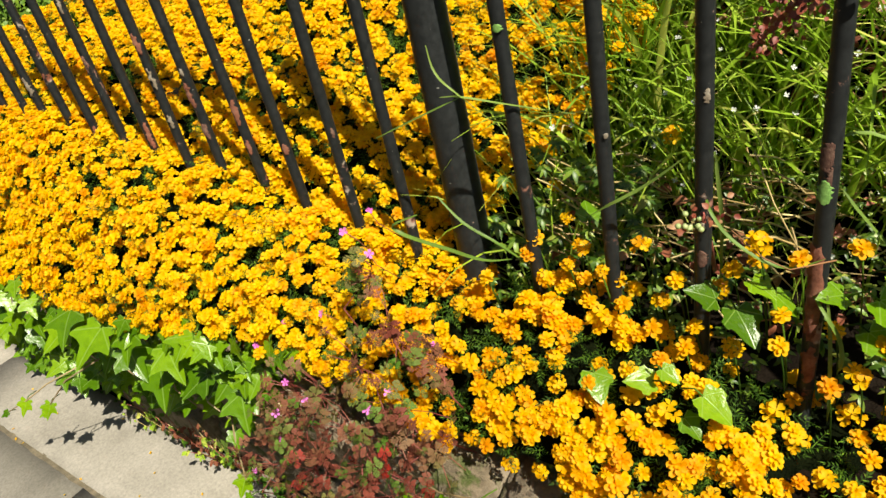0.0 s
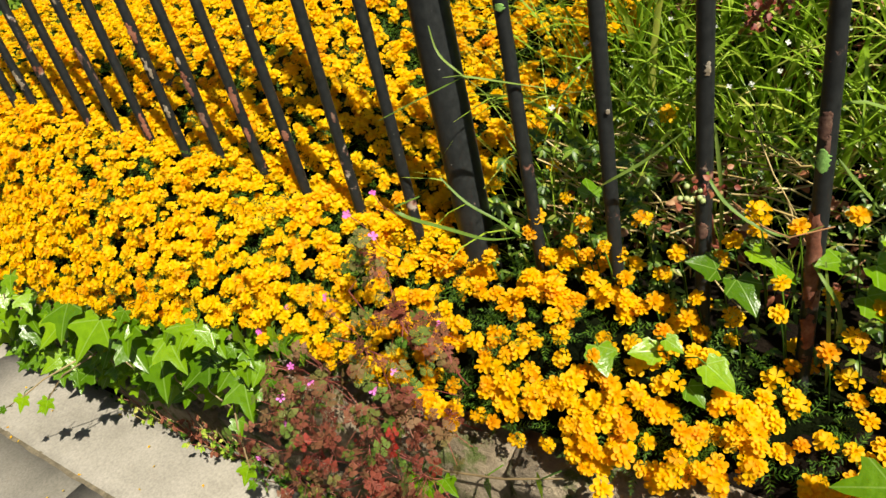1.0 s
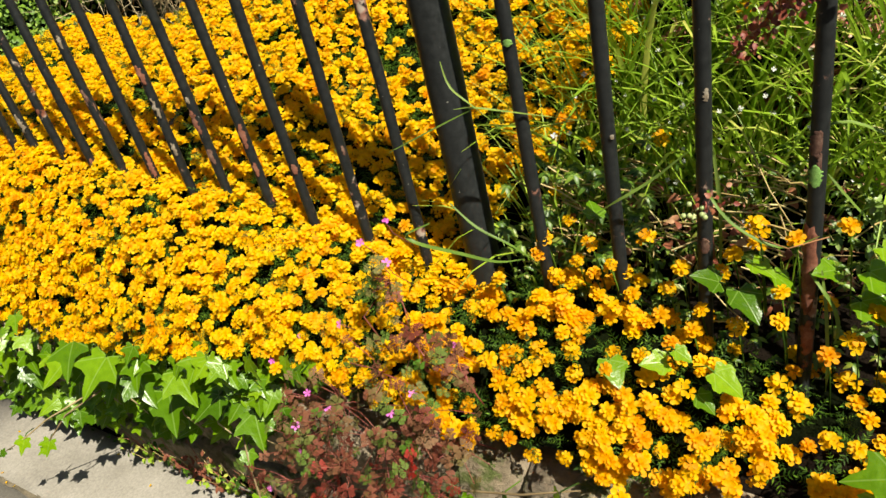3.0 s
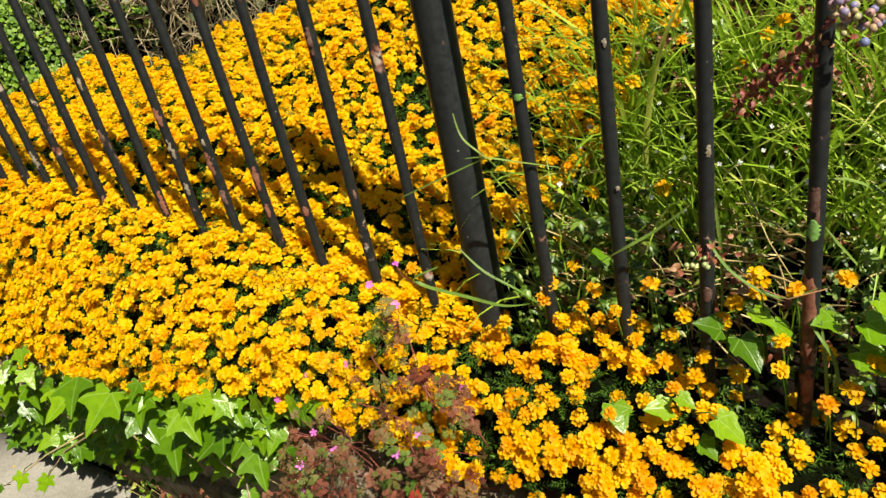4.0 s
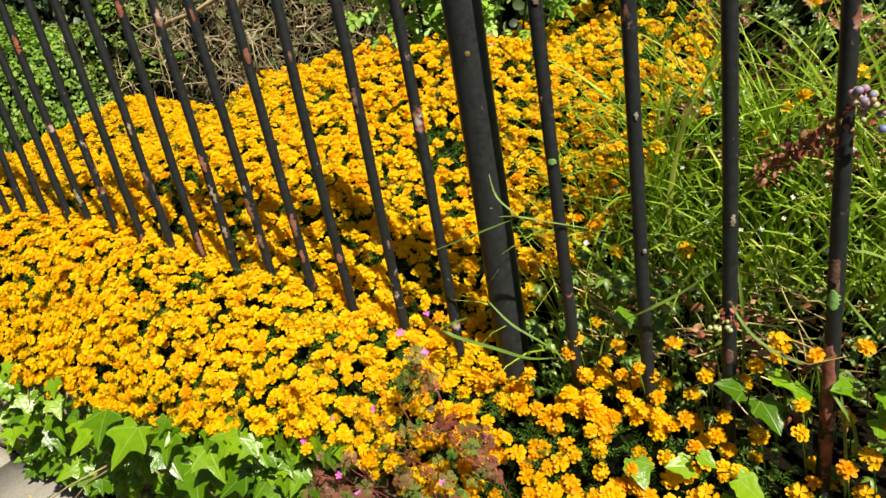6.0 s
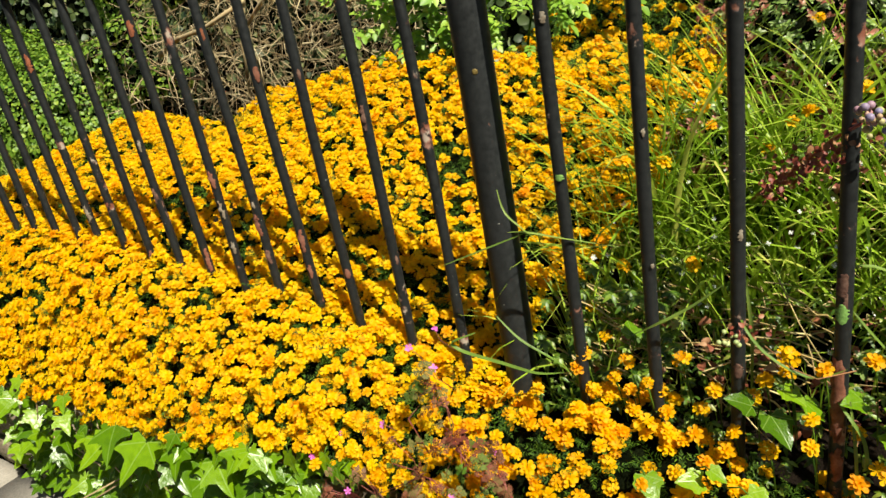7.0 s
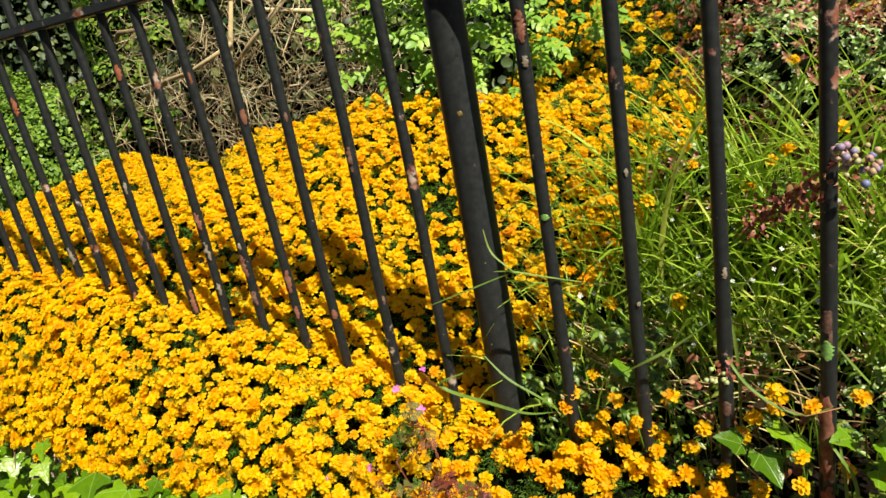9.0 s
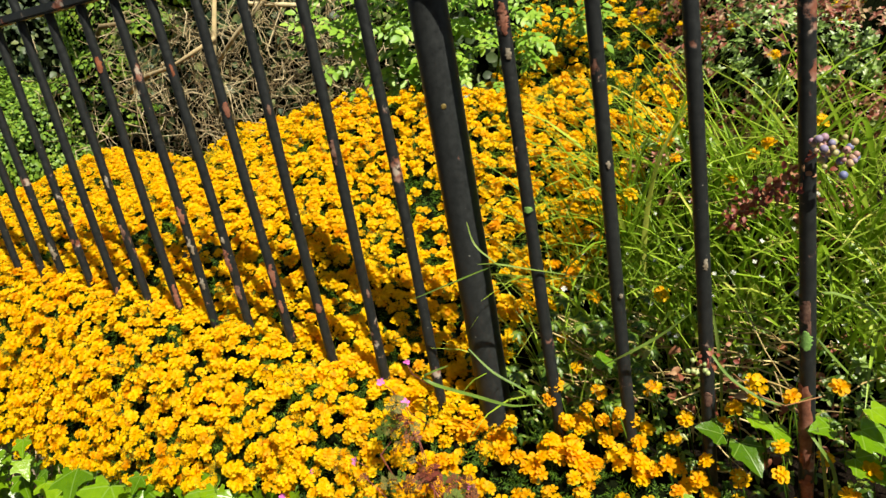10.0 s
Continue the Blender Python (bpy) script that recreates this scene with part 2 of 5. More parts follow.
def build_wall():
    wall = tagged(new("wall_low"), "low weathered stone retaining wall with coping", "wall", kind="structure")
    rng = random.Random(5)
    for row, (z, h, y) in enumerate(((0.0, 0.15, -0.02), (0.156, 0.13, -0.015), (0.292, 0.16, -0.055))):
        x = -3.9 - 0.17 * row
        while x < 2.1:
            w = rng.uniform(0.3, 0.52)
            name = "coping_stone" if row == 2 else "stone"
            part(name, block(w - 0.010, 0.30 if row == 2 else 0.27, h - 0.006, 0.016, 0.018, 3, rng.random() * 50), M_STONE, wall,
                 m=pose(x + w / 2, y + rng.uniform(-0.008, 0.008), z, 0, 0, rng.uniform(-0.7, 0.7)))
            x += w

def build_unseen_wall():
    """An unseen plain wall, added across the street to block sky light."""
    bm = bmesh.new()
    bmesh.ops.create_cube(bm, size=1.0)
    bmesh.ops.scale(bm, vec=(26.0, 0.3, 6.5), verts=bm.verts)
    tagged(part("wall_street", bm, M_STONE_DRY, m=pose(0, -6.5, 3.18)), "unseen plain wall added to block sky light", "wall", kind="structure")

# ---- iron fence ----
RAIL_Z = 1.546
BARS = [-2.84, -2.725, -2.61, -2.495, -2.38, -2.265, -2.15, -2.035, -1.92, -1.805, -1.69, -1.573, -1.464, -1.350, -1.254, -1.1354, -1.0310, -0.9179, -0.8064, -0.6980, -0.5900,
        -0.474, -0.3678, -0.2389, -0.1235, 0.1149, 0.2409, 0.3617, 0.4896, 0.607, 0.725, 0.843, 0.96]

M_RUST = rocky_mat("rust", [(0.25, (0.10, 0.035, 0.02)), (0.5, (0.22, 0.085, 0.05)), (0.75, (0.30, 0.15, 0.10))], 60, 300, 0.9, 0.8, 0.001)
M_PRIMER = rocky_mat("pink_primer", [(0.25, (0.06, 0.028, 0.02)), (0.5, (0.15, 0.078, 0.055)), (0.75, (0.26, 0.17, 0.12))], 80, 400, 0.9, 0.8, 0.001)
M_PALE = rocky_mat("pale_undercoat", [(0.25, (0.08, 0.055, 0.035)), (0.5, (0.24, 0.20, 0.14)), (0.75, (0.42, 0.39, 0.31))], 90, 400, 0.9, 0.8, 0.001)
M_MOSS = rocky_mat("green_lichen", [(0.25, (0.12, 0.26, 0.05)), (0.6, (0.24, 0.46, 0.11))], 90, 400, 0.9, 0.8, 0.001)
M_RED = rocky_mat("bright_rust", [(0.25, (0.08, 0.03, 0.015)), (0.55, (0.28, 0.09, 0.04)), (0.8, (0.20, 0.12, 0.08))], 90, 400, 0.9, 0.8, 0.001)

def flake(r, h, wide, turn, seed):
    """A thin curved patch on a bar with a ragged outline, facing the pavement."""
    V, F, nu, nv = [], [], 10, 22
    for j in range(nv + 1):
        v = j / nv * 2 - 1
        half = radians(wide / 2) * math.sqrt(max(0.0, 1 - v * v)) * (0.55 + 0.9 * abs(noise.noise(Vector((seed * 5, v * min(6, h * 120), 0))))) + 0.02
        mid = radians(turn) + min(0.8, h * 12) * noise.noise(Vector((seed * 3, v * 5, 5)))
        for i in range(nu + 1):
            a = mid + half * (2 * i / nu - 1)
            edge = 0.0006 if 0 < i < nu and 0 < j < nv else -0.0005
            rr = r * 1.045 + edge
            V.append((rr * math.sin(a), -rr * math.cos(a), h / 2 * v + 0.1 * h * noise.noise(Vector((seed, a * 3, v * 3)))))
    for j in range(nv):
        for i in range(nu):
            p = j * (nu + 1) + i
            F.append((p, p + 1, p + nu + 2, p + nu + 1))
    return V, F

def build_fence():
    fence = thing("iron_fence", "old black-painted iron railing with peeling rusty paint", "fence")
    for k, x in enumerate(BARS):
        rng = random.Random(100 + k)
        top = 1.76
        n = 30
        path, rad = [], []
        for i in range(n + 1):
            z = 0.40 + (top - 0.40) * i / n
            off = 0.0022 * math.sin(z * 5 + k * 1.7)
            path.append((off, 0.0015 * math.sin(z * 7 + k), z))
            rad.append((0.0096 if x < -0.05 else 0.0102) * (1 + 0.05 * noise.noise(Vector((k * 5.1, 0, z * 14)))))
        path += [(0, 0, top + 0.01), (0, 0, top + 0.022)]
        rad += [0.010, 0.004]
        part("bar", tube(path, rad, 14), M_IRON, fence, m=pose(x, 0.006 if abs(x + 0.1235) < 0.001 else 0.0, 0))
    for x, z, h, turn, wide, col in ((0.4896, 0.968, 0.035, 0, 170, 0), (0.4896, 0.945, 0.025, 30, 90, 0), (0.4896, 0.79, 0.14, -5, 230, 1), (0.4896, 0.68, 0.06, 20, 190, 1), (0.3617, 0.815, 0.026, 10, 130, 0), (0.3617, 0.862, 0.014, 10, 60, 2),
                                     (0.3617, 1.03, 0.018, 40, 70, 2), (0.1149, 1.341, 0.016, 25, 80, 2), (0.1149, 1.388, 0.045, 20, 130, 1), (0.1149, 1.11, 0.010, 10, 110, 4), (0.2409, 1.175, 0.012, 35, 50, 2), (0.2409, 0.974, 0.007, 40, 60, 2),
                                     (-0.2389, 1.215, 0.05, 45, 120, 0), (-0.2389, 1.10, 0.055, 40, 80, 2), (-0.2389, 1.03, 0.035, 30, 60, 2), (-0.2389, 0.945, 0.02, 50, 60, 0), (-0.3678, 0.905, 0.022, 30, 110, 1), (-0.3678, 1.30, 0.02, 50, 60, 0),
                                     (-0.474, 1.309, 0.03, 45, 130, 1), (-0.474, 0.97, 0.05, 40, 110, 1), (-0.474, 0.90, 0.03, 40, 90, 1), (-0.5900, 1.393, 0.025, 35, 120, 3), (-0.5900, 1.045, 0.016, 45, 60, 2), (-0.5900, 1.00, 0.05, 30, 110, 1), (-0.5900, 0.925, 0.035, 48, 130, 0),
                                     (-0.6980, 1.03, 0.045, 45, 70, 2), (-0.6980, 0.94, 0.03, 45, 80, 2), (-0.6980, 1.10, 0.04, 40, 120, 1), (-0.8064, 1.428, 0.035, 45, 130, 3), (-0.8064, 0.90, 0.06, 48, 110, 1), (-0.9179, 1.00, 0.15, 50, 150, 0), (-0.9179, 1.18, 0.03, 50, 60, 2),
                                     (-1.0310, 1.02, 0.05, 45, 70, 2), (-1.0310, 0.89, 0.04, 50, 100, 1), (-1.254, 1.395, 0.045, 50, 130, 3), (-1.254, 1.0, 0.05, 50, 100, 2), (-1.1354, 1.3, 0.02, 50, 70, 2)):
        r = 0.0096 if x < -0.05 else 0.0102
        part("paint_flake", flake(r, h, wide * 0.8, turn, x * 7 + z), (M_PRIMER, M_RUST, M_PALE, M_RED, M_MOSS)[col], fence, "patch where the paint has flaked off", m=pose(x, 0, z))
    part("lichen", flake(0.0102, 0.03, 120, 5, 3.3), M_MOSS, fence, "bright green lichen on the rust", m=pose(0.4896, -0.0004, 0.926))
    # top rail: flat bar with eased edges, in two lengths that meet in front of the post
    for a, b in ((-3.0, -0.016), (-0.014, 1.05)):
        bm = bmesh.new()
        bmesh.ops.create_cube(bm, size=1.0)
        bmesh.ops.scale(bm, vec=(b - a, 0.030, 0.019), verts=bm.verts)
        bmesh.ops.bevel(bm, geom=bm.edges[:], offset=0.004, segments=2, affect="EDGES")
        part("top_rail", bm, M_RAIL, fence, m=pose((a + b) / 2, 0, RAIL_Z + 0.0095))
    n = 44
    path = [(0, 0, -0.69 + 1.38 * i / n) for i in range(n + 1)]
    rad = [0.0305 * (1 + 0.012 * noise.noise(Vector((3.3, 0, i * 0.5)))) for i in range(n + 1)]
    post = part("post", tube(path, rad, 32), M_POST, fence, "thick round black post", m=pose(-0.031, 0.048, 1.09))
    for z0, lab in ((-0.435, "collar"), (0.68, "cap")):
        part(lab, tube([(0, 0, -0.022), (0, 0, -0.018), (0, 0, 0.018), (0, 0, 0.022)], [0.0300, 0.0330, 0.0330, 0.0300], 28), M_POST, post, m=pose(0, 0, z0))
    # Solid disc in place of a hole with yellow flowers showing through.
    part("bolt_hole", tube([(0.012, -0.024, 0.182), (0.0135, -0.0275, 0.182), (0.0137, -0.0279, 0.182)], [0.0046, 0.0048, 0.0030], 12), M_HOLE_DISC, post, "small yellowish disc standing for a hole through the post")

# ---- flowering plants ----
def petal(length, width, cup, n=3):
    """A rounded petal from the origin along +x, curling up."""
    V, F = [(0, 0, 0)], []
    prof = [(0.45, 0.70), (0.78, 1.0), (1.0, 0.55)]
    for u, w in prof:
        z = cup * length * (u * u * 0.9 - 0.25 * u)
        V += [(length * u, width * w / 2, z + 0.12 * width), (length * u * 1.03, 0, z), (length * u, -width * w / 2, z + 0.12 * width)]
    F += [(0, 2, 1), (0, 3, 2)]
    for r in range(2):
        a = 1 + 3 * r
        F += [(a, a + 1, a + 4, a + 3), (a + 1, a + 2, a + 5, a + 4)]
    return V, F

def weld_first(pieces):
    """Joins pieces so that their first vertices are one."""
    V, F = [(0.0, 0.0, 0.0)], []
    for v, f in pieces:
        base = len(V) - 1
        V.extend([tuple(p) for p in v[1:]])
        F.extend([tuple(0 if a == 0 else a + base for a in face) for face in f])
    return V, F

def floret(rng, size, count):
    ps = []
    for k in range(count):
        a = 2 * math.pi * (k + rng.uniform(-0.12, 0.12)) / count
        L = size * rng.uniform(0.85, 1.1)
        ps.append(moved(petal(L, L * (4.1 / count) * rng.uniform(0.85, 1.0), rng.uniform(-0.1, 0.5)), Euler((0, rng.uniform(-0.35, 0.1), a), "XYZ").to_matrix().to_4x4()))
    return weld_first(ps)

def head_cluster(rng, count, size):
    """Several small four-petalled flowers splayed over a dome."""
    out = []
    for k in range(count):
        if k == 0:
            n, p = Vector((rng.uniform(-0.2, 0.2), rng.uniform(-0.2, 0.2), 1)), Vector((0, 0, 0.006))
        else:
            a = 2 * math.pi * (k + rng.uniform(-0.2, 0.2)) / (count - 1)
            t = rng.uniform(0.6, 1.5)
            rad = rng.uniform(0.007, 0.0115)
            n = Vector((math.cos(a) * t, math.sin(a) * t, 1.0))
            p = Vector((math.cos(a) * rad, math.sin(a) * rad, rng.uniform(-0.006, 0.002)))
        out.append(moved(floret(rng, size * rng.uniform(0.85, 1.1), rng.choice((4, 4, 5))), frame_of(p, n, rng.uniform(0, 6.3))))
    return join(out)

def pompon(rng, r):
    """A single round flower: three rings of blunt petals."""
    ps = []
    for count, L, w, lift, z in ((7, r, 0.62, 0.12, 0.0), (6, r * 0.74, 0.44, -0.35, 0.0022), (4, r * 0.42, 0.30, -0.75, 0.0040)):
        off = rng.uniform(0, 1)
        for k in range(count):
            a = 2 * math.pi * (k + off + rng.uniform(-0.13, 0.13)) / count
            l = L * rng.uniform(0.88, 1.1)
            pt = moved(petal(l, r * w * rng.uniform(0.9, 1.1), rng.uniform(-0.25, 0.3)), Euler((rng.uniform(-0.15, 0.15), lift + rng.uniform(-0.12, 0.12), a)).to_matrix().to_4x4())
            ps.append(([v + Vector((0, 0, z)) if i else v for i, v in enumerate(pt[0])], pt[1]))
    return weld_first(ps)

HEAD_RNG = random.Random(11)
HEADS = [pompon(HEAD_RNG, r) for r in (0.0150, 0.0145, 0.0155, 0.0140)]
HEADS += [head_cluster(HEAD_RNG, c, s) for c, s in ((5, 0.0092), (6, 0.0088), (7, 0.0088))]
BLADE = ([(0, -0.0016, 0), (0, 0.0016, 0), (0.012, -0.0026, 0.002), (0.012, 0.0026, 0.002), (0.026, 0, -0.002)], [(0, 1, 3, 2), (2, 3, 4)])
LEAFLET = ([(0, 0, 0), (0.0035, -0.0011, 0.0006), (0.0035, 0.0011, 0.0006), (0.009, 0, -0.0008)], [(0, 1, 3, 2)])
FEATHER = join([moved(LEAFLET, pose(0.006 + 0.0055 * k, 0, -0.0009 * k * k * 0.3, 12 * s, 8, s * (58 - 6 * k)) @ Matrix.Scale(1.0 - 0.13 * k, 4)) for k in range(4) for s in (-1, 1)]
               + [moved(LEAFLET, pose(0.024, 0, -0.002, 0, 12, 0)), ([(0, -0.0005, 0), (0, 0.0005, 0), (0.025, 0, -0.002)], [(0, 1, 2)])])
SPRIG = join([moved(FEATHER, Euler((0, -0.5 - 0.25 * (k % 2), k * 1.57)).to_matrix().to_4x4()) for k in range(4)])

XS = [-3.2, -2.2, -1.2, -0.8, -0.5, -0.25, 0.0, 0.13, 0.25, 0.36, 0.50, 0.8]
CREST = [0.90, 0.95, 0.92, 0.86, 0.83, 0.755, 0.675, 0.71, 0.715, 0.67, 0.61, 0.55]
XF = [-3.2, -1.5, -1.1, -0.85, -0.6, -0.4, -0.1, 0.3, 0.5, 0.8]
FRONT_Y = [-0.22, -0.235, -0.265, -0.26, -0.235, -0.20, -0.20, -0.20, -0.155, -0.15]
FRONT_Z = [0.50, 0.51, 0.54, 0.55, 0.575, 0.585, 0.52, 0.50, 0.545, 0.56]

def front_height(x, y):
    yb, zb, zc = lerp_table(x, XF, FRONT_Y), lerp_table(x, XF, FRONT_Z), lerp_table(x, XS, CREST)
    u = min(max((y - yb) / (0.0 - yb), 0.0), 1.0)
    lump = 0.022 * noise.noise(Vector((x * 7, y * 7, 1.3))) + 0.012 * noise.noise(Vector((x * 19, y * 19, 4.1)))
    return zb + (zc - zb) * math.sin(u * math.pi / 2) ** 0.7 + lump * min(1, 3 * u)

BACK_X = [-3.36, -2.96, -2.64, -2.40, -2.15, -1.77, -1.47, -1.36, -1.10, -0.88, -0.63, -0.33, -0.19, 0.03, 0.15, 0.3]
BACK_TOP = [0.72, 0.81, 0.92, 1.02, 1.10, 1.055, 1.030, 1.135, 1.17, 1.215, 1.20, 1.17, 1.19, 1.195, 1.13, 1.08]

def back_height(x, y):
    zc, zt = lerp_table(x, XS, CREST), lerp_table(x, BACK_X, BACK_TOP)
    f = (max(y, 0) / 0.85) ** lerp_table(x, [-2.0, -1.2, -0.6, -0.2], [0.85, 0.95, 1.2, 1.25])
    lump = 0.02 * noise.noise(Vector((x * 5, y * 5, 7.3))) + 0.012 * noise.noise(Vector((x * 17, y * 17, 2.1)))
    return zc + (zt - zc) * min(f, 1.0) + lump

def slope_normal(fn, x, y):
    e = 0.012
    return Vector((-(fn(x + e, y) - fn(x - e, y)) / (2 * e), -(fn(x, y + e) - fn(x, y - e)) / (2 * e), 1.0))

def scatter(fn, inside, box, per_m2, rng, steep=3.2):
    """Places on a height field, even over its surface."""
    x0, y0, x1, y1 = box
    out = []
    for _ in range(int((x1 - x0) * (y1 - y0) * per_m2 * steep)):
        x, y = rng.uniform(x0, x1), rng.uniform(y0, y1)
        if not inside(x, y):
            continue
        n = slope_normal(fn, x, y)
        if rng.random() < min(n.length, steep) / steep:
            out.append((Vector((x, y, fn(x, y))), n.normalized()))
    return out

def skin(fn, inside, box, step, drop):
    """The inner mass of a plant, a sheet under its flowers, coloured near-black as shade."""
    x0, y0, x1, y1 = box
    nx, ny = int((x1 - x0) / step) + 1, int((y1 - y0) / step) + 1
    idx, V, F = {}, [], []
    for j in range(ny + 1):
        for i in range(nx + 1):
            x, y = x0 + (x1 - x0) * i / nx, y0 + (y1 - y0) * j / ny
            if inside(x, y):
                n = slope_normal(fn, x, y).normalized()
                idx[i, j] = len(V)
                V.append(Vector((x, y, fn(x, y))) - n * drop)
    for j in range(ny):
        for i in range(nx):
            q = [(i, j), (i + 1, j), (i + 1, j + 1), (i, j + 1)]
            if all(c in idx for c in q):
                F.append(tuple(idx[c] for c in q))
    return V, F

HEAD_MESHES = {}

def head_mesh(k, petals):
    if (k, petals.name) not in HEAD_MESHES:
        me = raw_mesh("flower", *HEADS[k])
        me.materials.append(petals)
        HEAD_MESHES[k, petals.name] = me
    return HEAD_MESHES[k, petals.name]

def flowering_plant(label, fn, inside, box, per_m2, focus, seed, leaf_m2=1700, big=1.0, nearest=250, gaps=0.0, round_share=0.6, petals=M_PETAL, bare=-1.0):
    rng = random.Random(seed)
    plant = thing("flowering_plant", label, "flowers", "yellow flowering plants along the fence")
    part("inner_mass", skin(fn, inside, box, 0.035, 0.05), M_UNDER, plant, "near-black sheet painted as the shade among the stems")
    spots = scatter(fn, inside, box, per_m2, rng)
    if gaps:
        spots = [s for s in spots if noise.noise(s[0] * 9 + Vector((0, 0, seed))) > -0.45 + gaps * 0.5 or rng.random() < 0.25]
    spots = [s for s in spots if noise.noise(s[0] * 5.5 + Vector((0, 0, seed))) > bare or rng.random() < 0.2]
    if gaps and gaps < 0.5:
        clumps = []
        for p, n in spots:
            if rng.random() < 0.72:
                side = n.orthogonal().normalized()
                clumps.append((p, n))
                for k in range(rng.choice((0, 1, 1))):
                    q = p + (Matrix.Rotation(rng.uniform(0, 6.3), 3, n) @ side) * rng.uniform(0.018, 0.030)
                    clumps.append((q, (n + (q - p) * 14).normalized()))
        spots = clumps
    spots = [s for s in spots if s[0].x < 0.0 or not -0.09 < s[0].y < 0.05 or rng.random() < 0.75]
    rows = []
    for p, n in spots:
        up = (n + Vector((0.25, -0.25, 0.75)) + Vector((rng.uniform(-0.35, 0.35), rng.uniform(-0.35, 0.35), 0))).normalized()
        rows.append((p + n * rng.uniform(-0.022, 0.016), up, rng.uniform(0, 6.3), big * rng.uniform(0.78, 1.2), rng.randrange(4) if rng.random() < round_share else rng.randrange(4, 7)))
    rows.sort(key=lambda r: (r[0] - Vector(focus)).length)
    for p, n, a, s, k in rows[:nearest]:
        part("flower", head_mesh(k, petals), None, plant, m=frame_of(p, n, a, s))
    if len(rows) > nearest:
        rest = rows[nearest:]
        tagged(part("flower_cover", spread(HEADS, [r[4] for r in rest], [frame_of(p, n, a, s) for p, n, a, s, k in rest]), petals, plant), kind="stuff")
    leaves = scatter(fn, inside, box, leaf_m2, rng)
    lm = [frame_of(p - n * rng.uniform(0.008, 0.045), n + Vector((rng.uniform(-0.7, 0.7), rng.uniform(-0.7, 0.7), 0.4)), rng.uniform(0, 6.3), rng.uniform(0.7, 1.3)) for p, n in leaves]
    tagged(part("foliage", spread([SPRIG], [0] * len(lm), lm), M_LEAF, plant, "narrow green leaves"), kind="stuff")
    return plant

def build_flowers():
    yb = lambda x: lerp_table(x, XF, FRONT_Y)
    flowering_plant("dense mound of yellow-orange flowers spilling over the wall", front_height, lambda x, y: yb(x) < y < 0.03 and -1.35 < x < -0.62,
                    (-1.36, -0.36, -0.60, 0.03), 3350, (-0.6, -0.2, 0.7), 1, 1500, 0.80)
    flowering_plant("dense mound of yellow-orange flowers spilling over the wall", front_height, lambda x, y: yb(x) < y < 0.03 and -0.62 <= x < -0.06,
                    (-0.63, -0.36, -0.05, 0.03), 3100, (0.2, -0.4, 0.8), 2, 1500, 0.82)
    flowering_plant("yellow-orange flowers in looser clusters over the stone coping", front_height, lambda x, y: yb(x) < y < 0.03 and -0.06 <= x < 0.85,
                    (-0.07, -0.36, 0.85, 0.03), 1450, (0.5, -0.5, 0.8), 3, 800, 0.95, 295, 0.12, 0.75, M_PETAL_DEEP)
    flowering_plant("dense mound of yellow-orange flowers spilling over the wall", front_height, lambda x, y: yb(x) < y < 0.03 and -3.1 < x <= -1.35,
                    (-3.1, -0.36, -1.34, 0.03), 2000, (-1.3, -0.2, 0.8), 4, 1200, 0.9)
    edge = lambda y: lerp_table(y, [0.0, 0.2, 0.34, 0.5, 0.8, 1.0], [-0.10, -0.03, 0.05, 0.13, 0.20, 0.26])
    flowering_plant("broad bank of yellow-orange flowers rising behind the railing", back_height, lambda x, y: -0.01 <= y < 0.85 and -1.0 < x < min(edge(y), 0.3),
                    (-1.0, -0.01, 0.3, 0.86), 2750, (-0.2, 0.0, 0.9), 5, 1500, 0.85, bare=-0.48)
    flowering_plant("broad bank of yellow-orange flowers rising behind the railing", back_height, lambda x, y: -0.01 <= y < 0.85 and -3.3 < x <= -1.0,
                    (-3.3, -0.01, -0.99, 0.95), 2150, (-1.0, 0.0, 0.9), 6, 1300, 0.88, bare=-0.36)

# ---- other plants ----
def leaf_pose(p, normal, tip, s):
    """Local x runs to the leaf's tip, local z is its upper side."""
    z = Vector(normal).normalized()
    x = (Vector(tip) - z * Vector(tip).dot(z)).normalized()
    y = z.cross(x)
    m = Matrix((x, y, z)).transposed().to_4x4()
    return Matrix.Translation(Vector(p)) @ m @ Matrix.Diagonal((s, s, s, 1))

def mirrored(half_mid, half_side, faces):
    """A leaf from its midrib points, one side's points and that side's faces (indices: midrib first)."""
    n, k = len(half_mid), len(half_side)
    V = list(half_mid) + list(half_side) + [(x, -y, z) for x, y, z in half_side]
    F = [tuple(f) for f in faces]
    F += [tuple((a + k if a >= n else a) for a in reversed(f)) for f in faces]
    return V, F

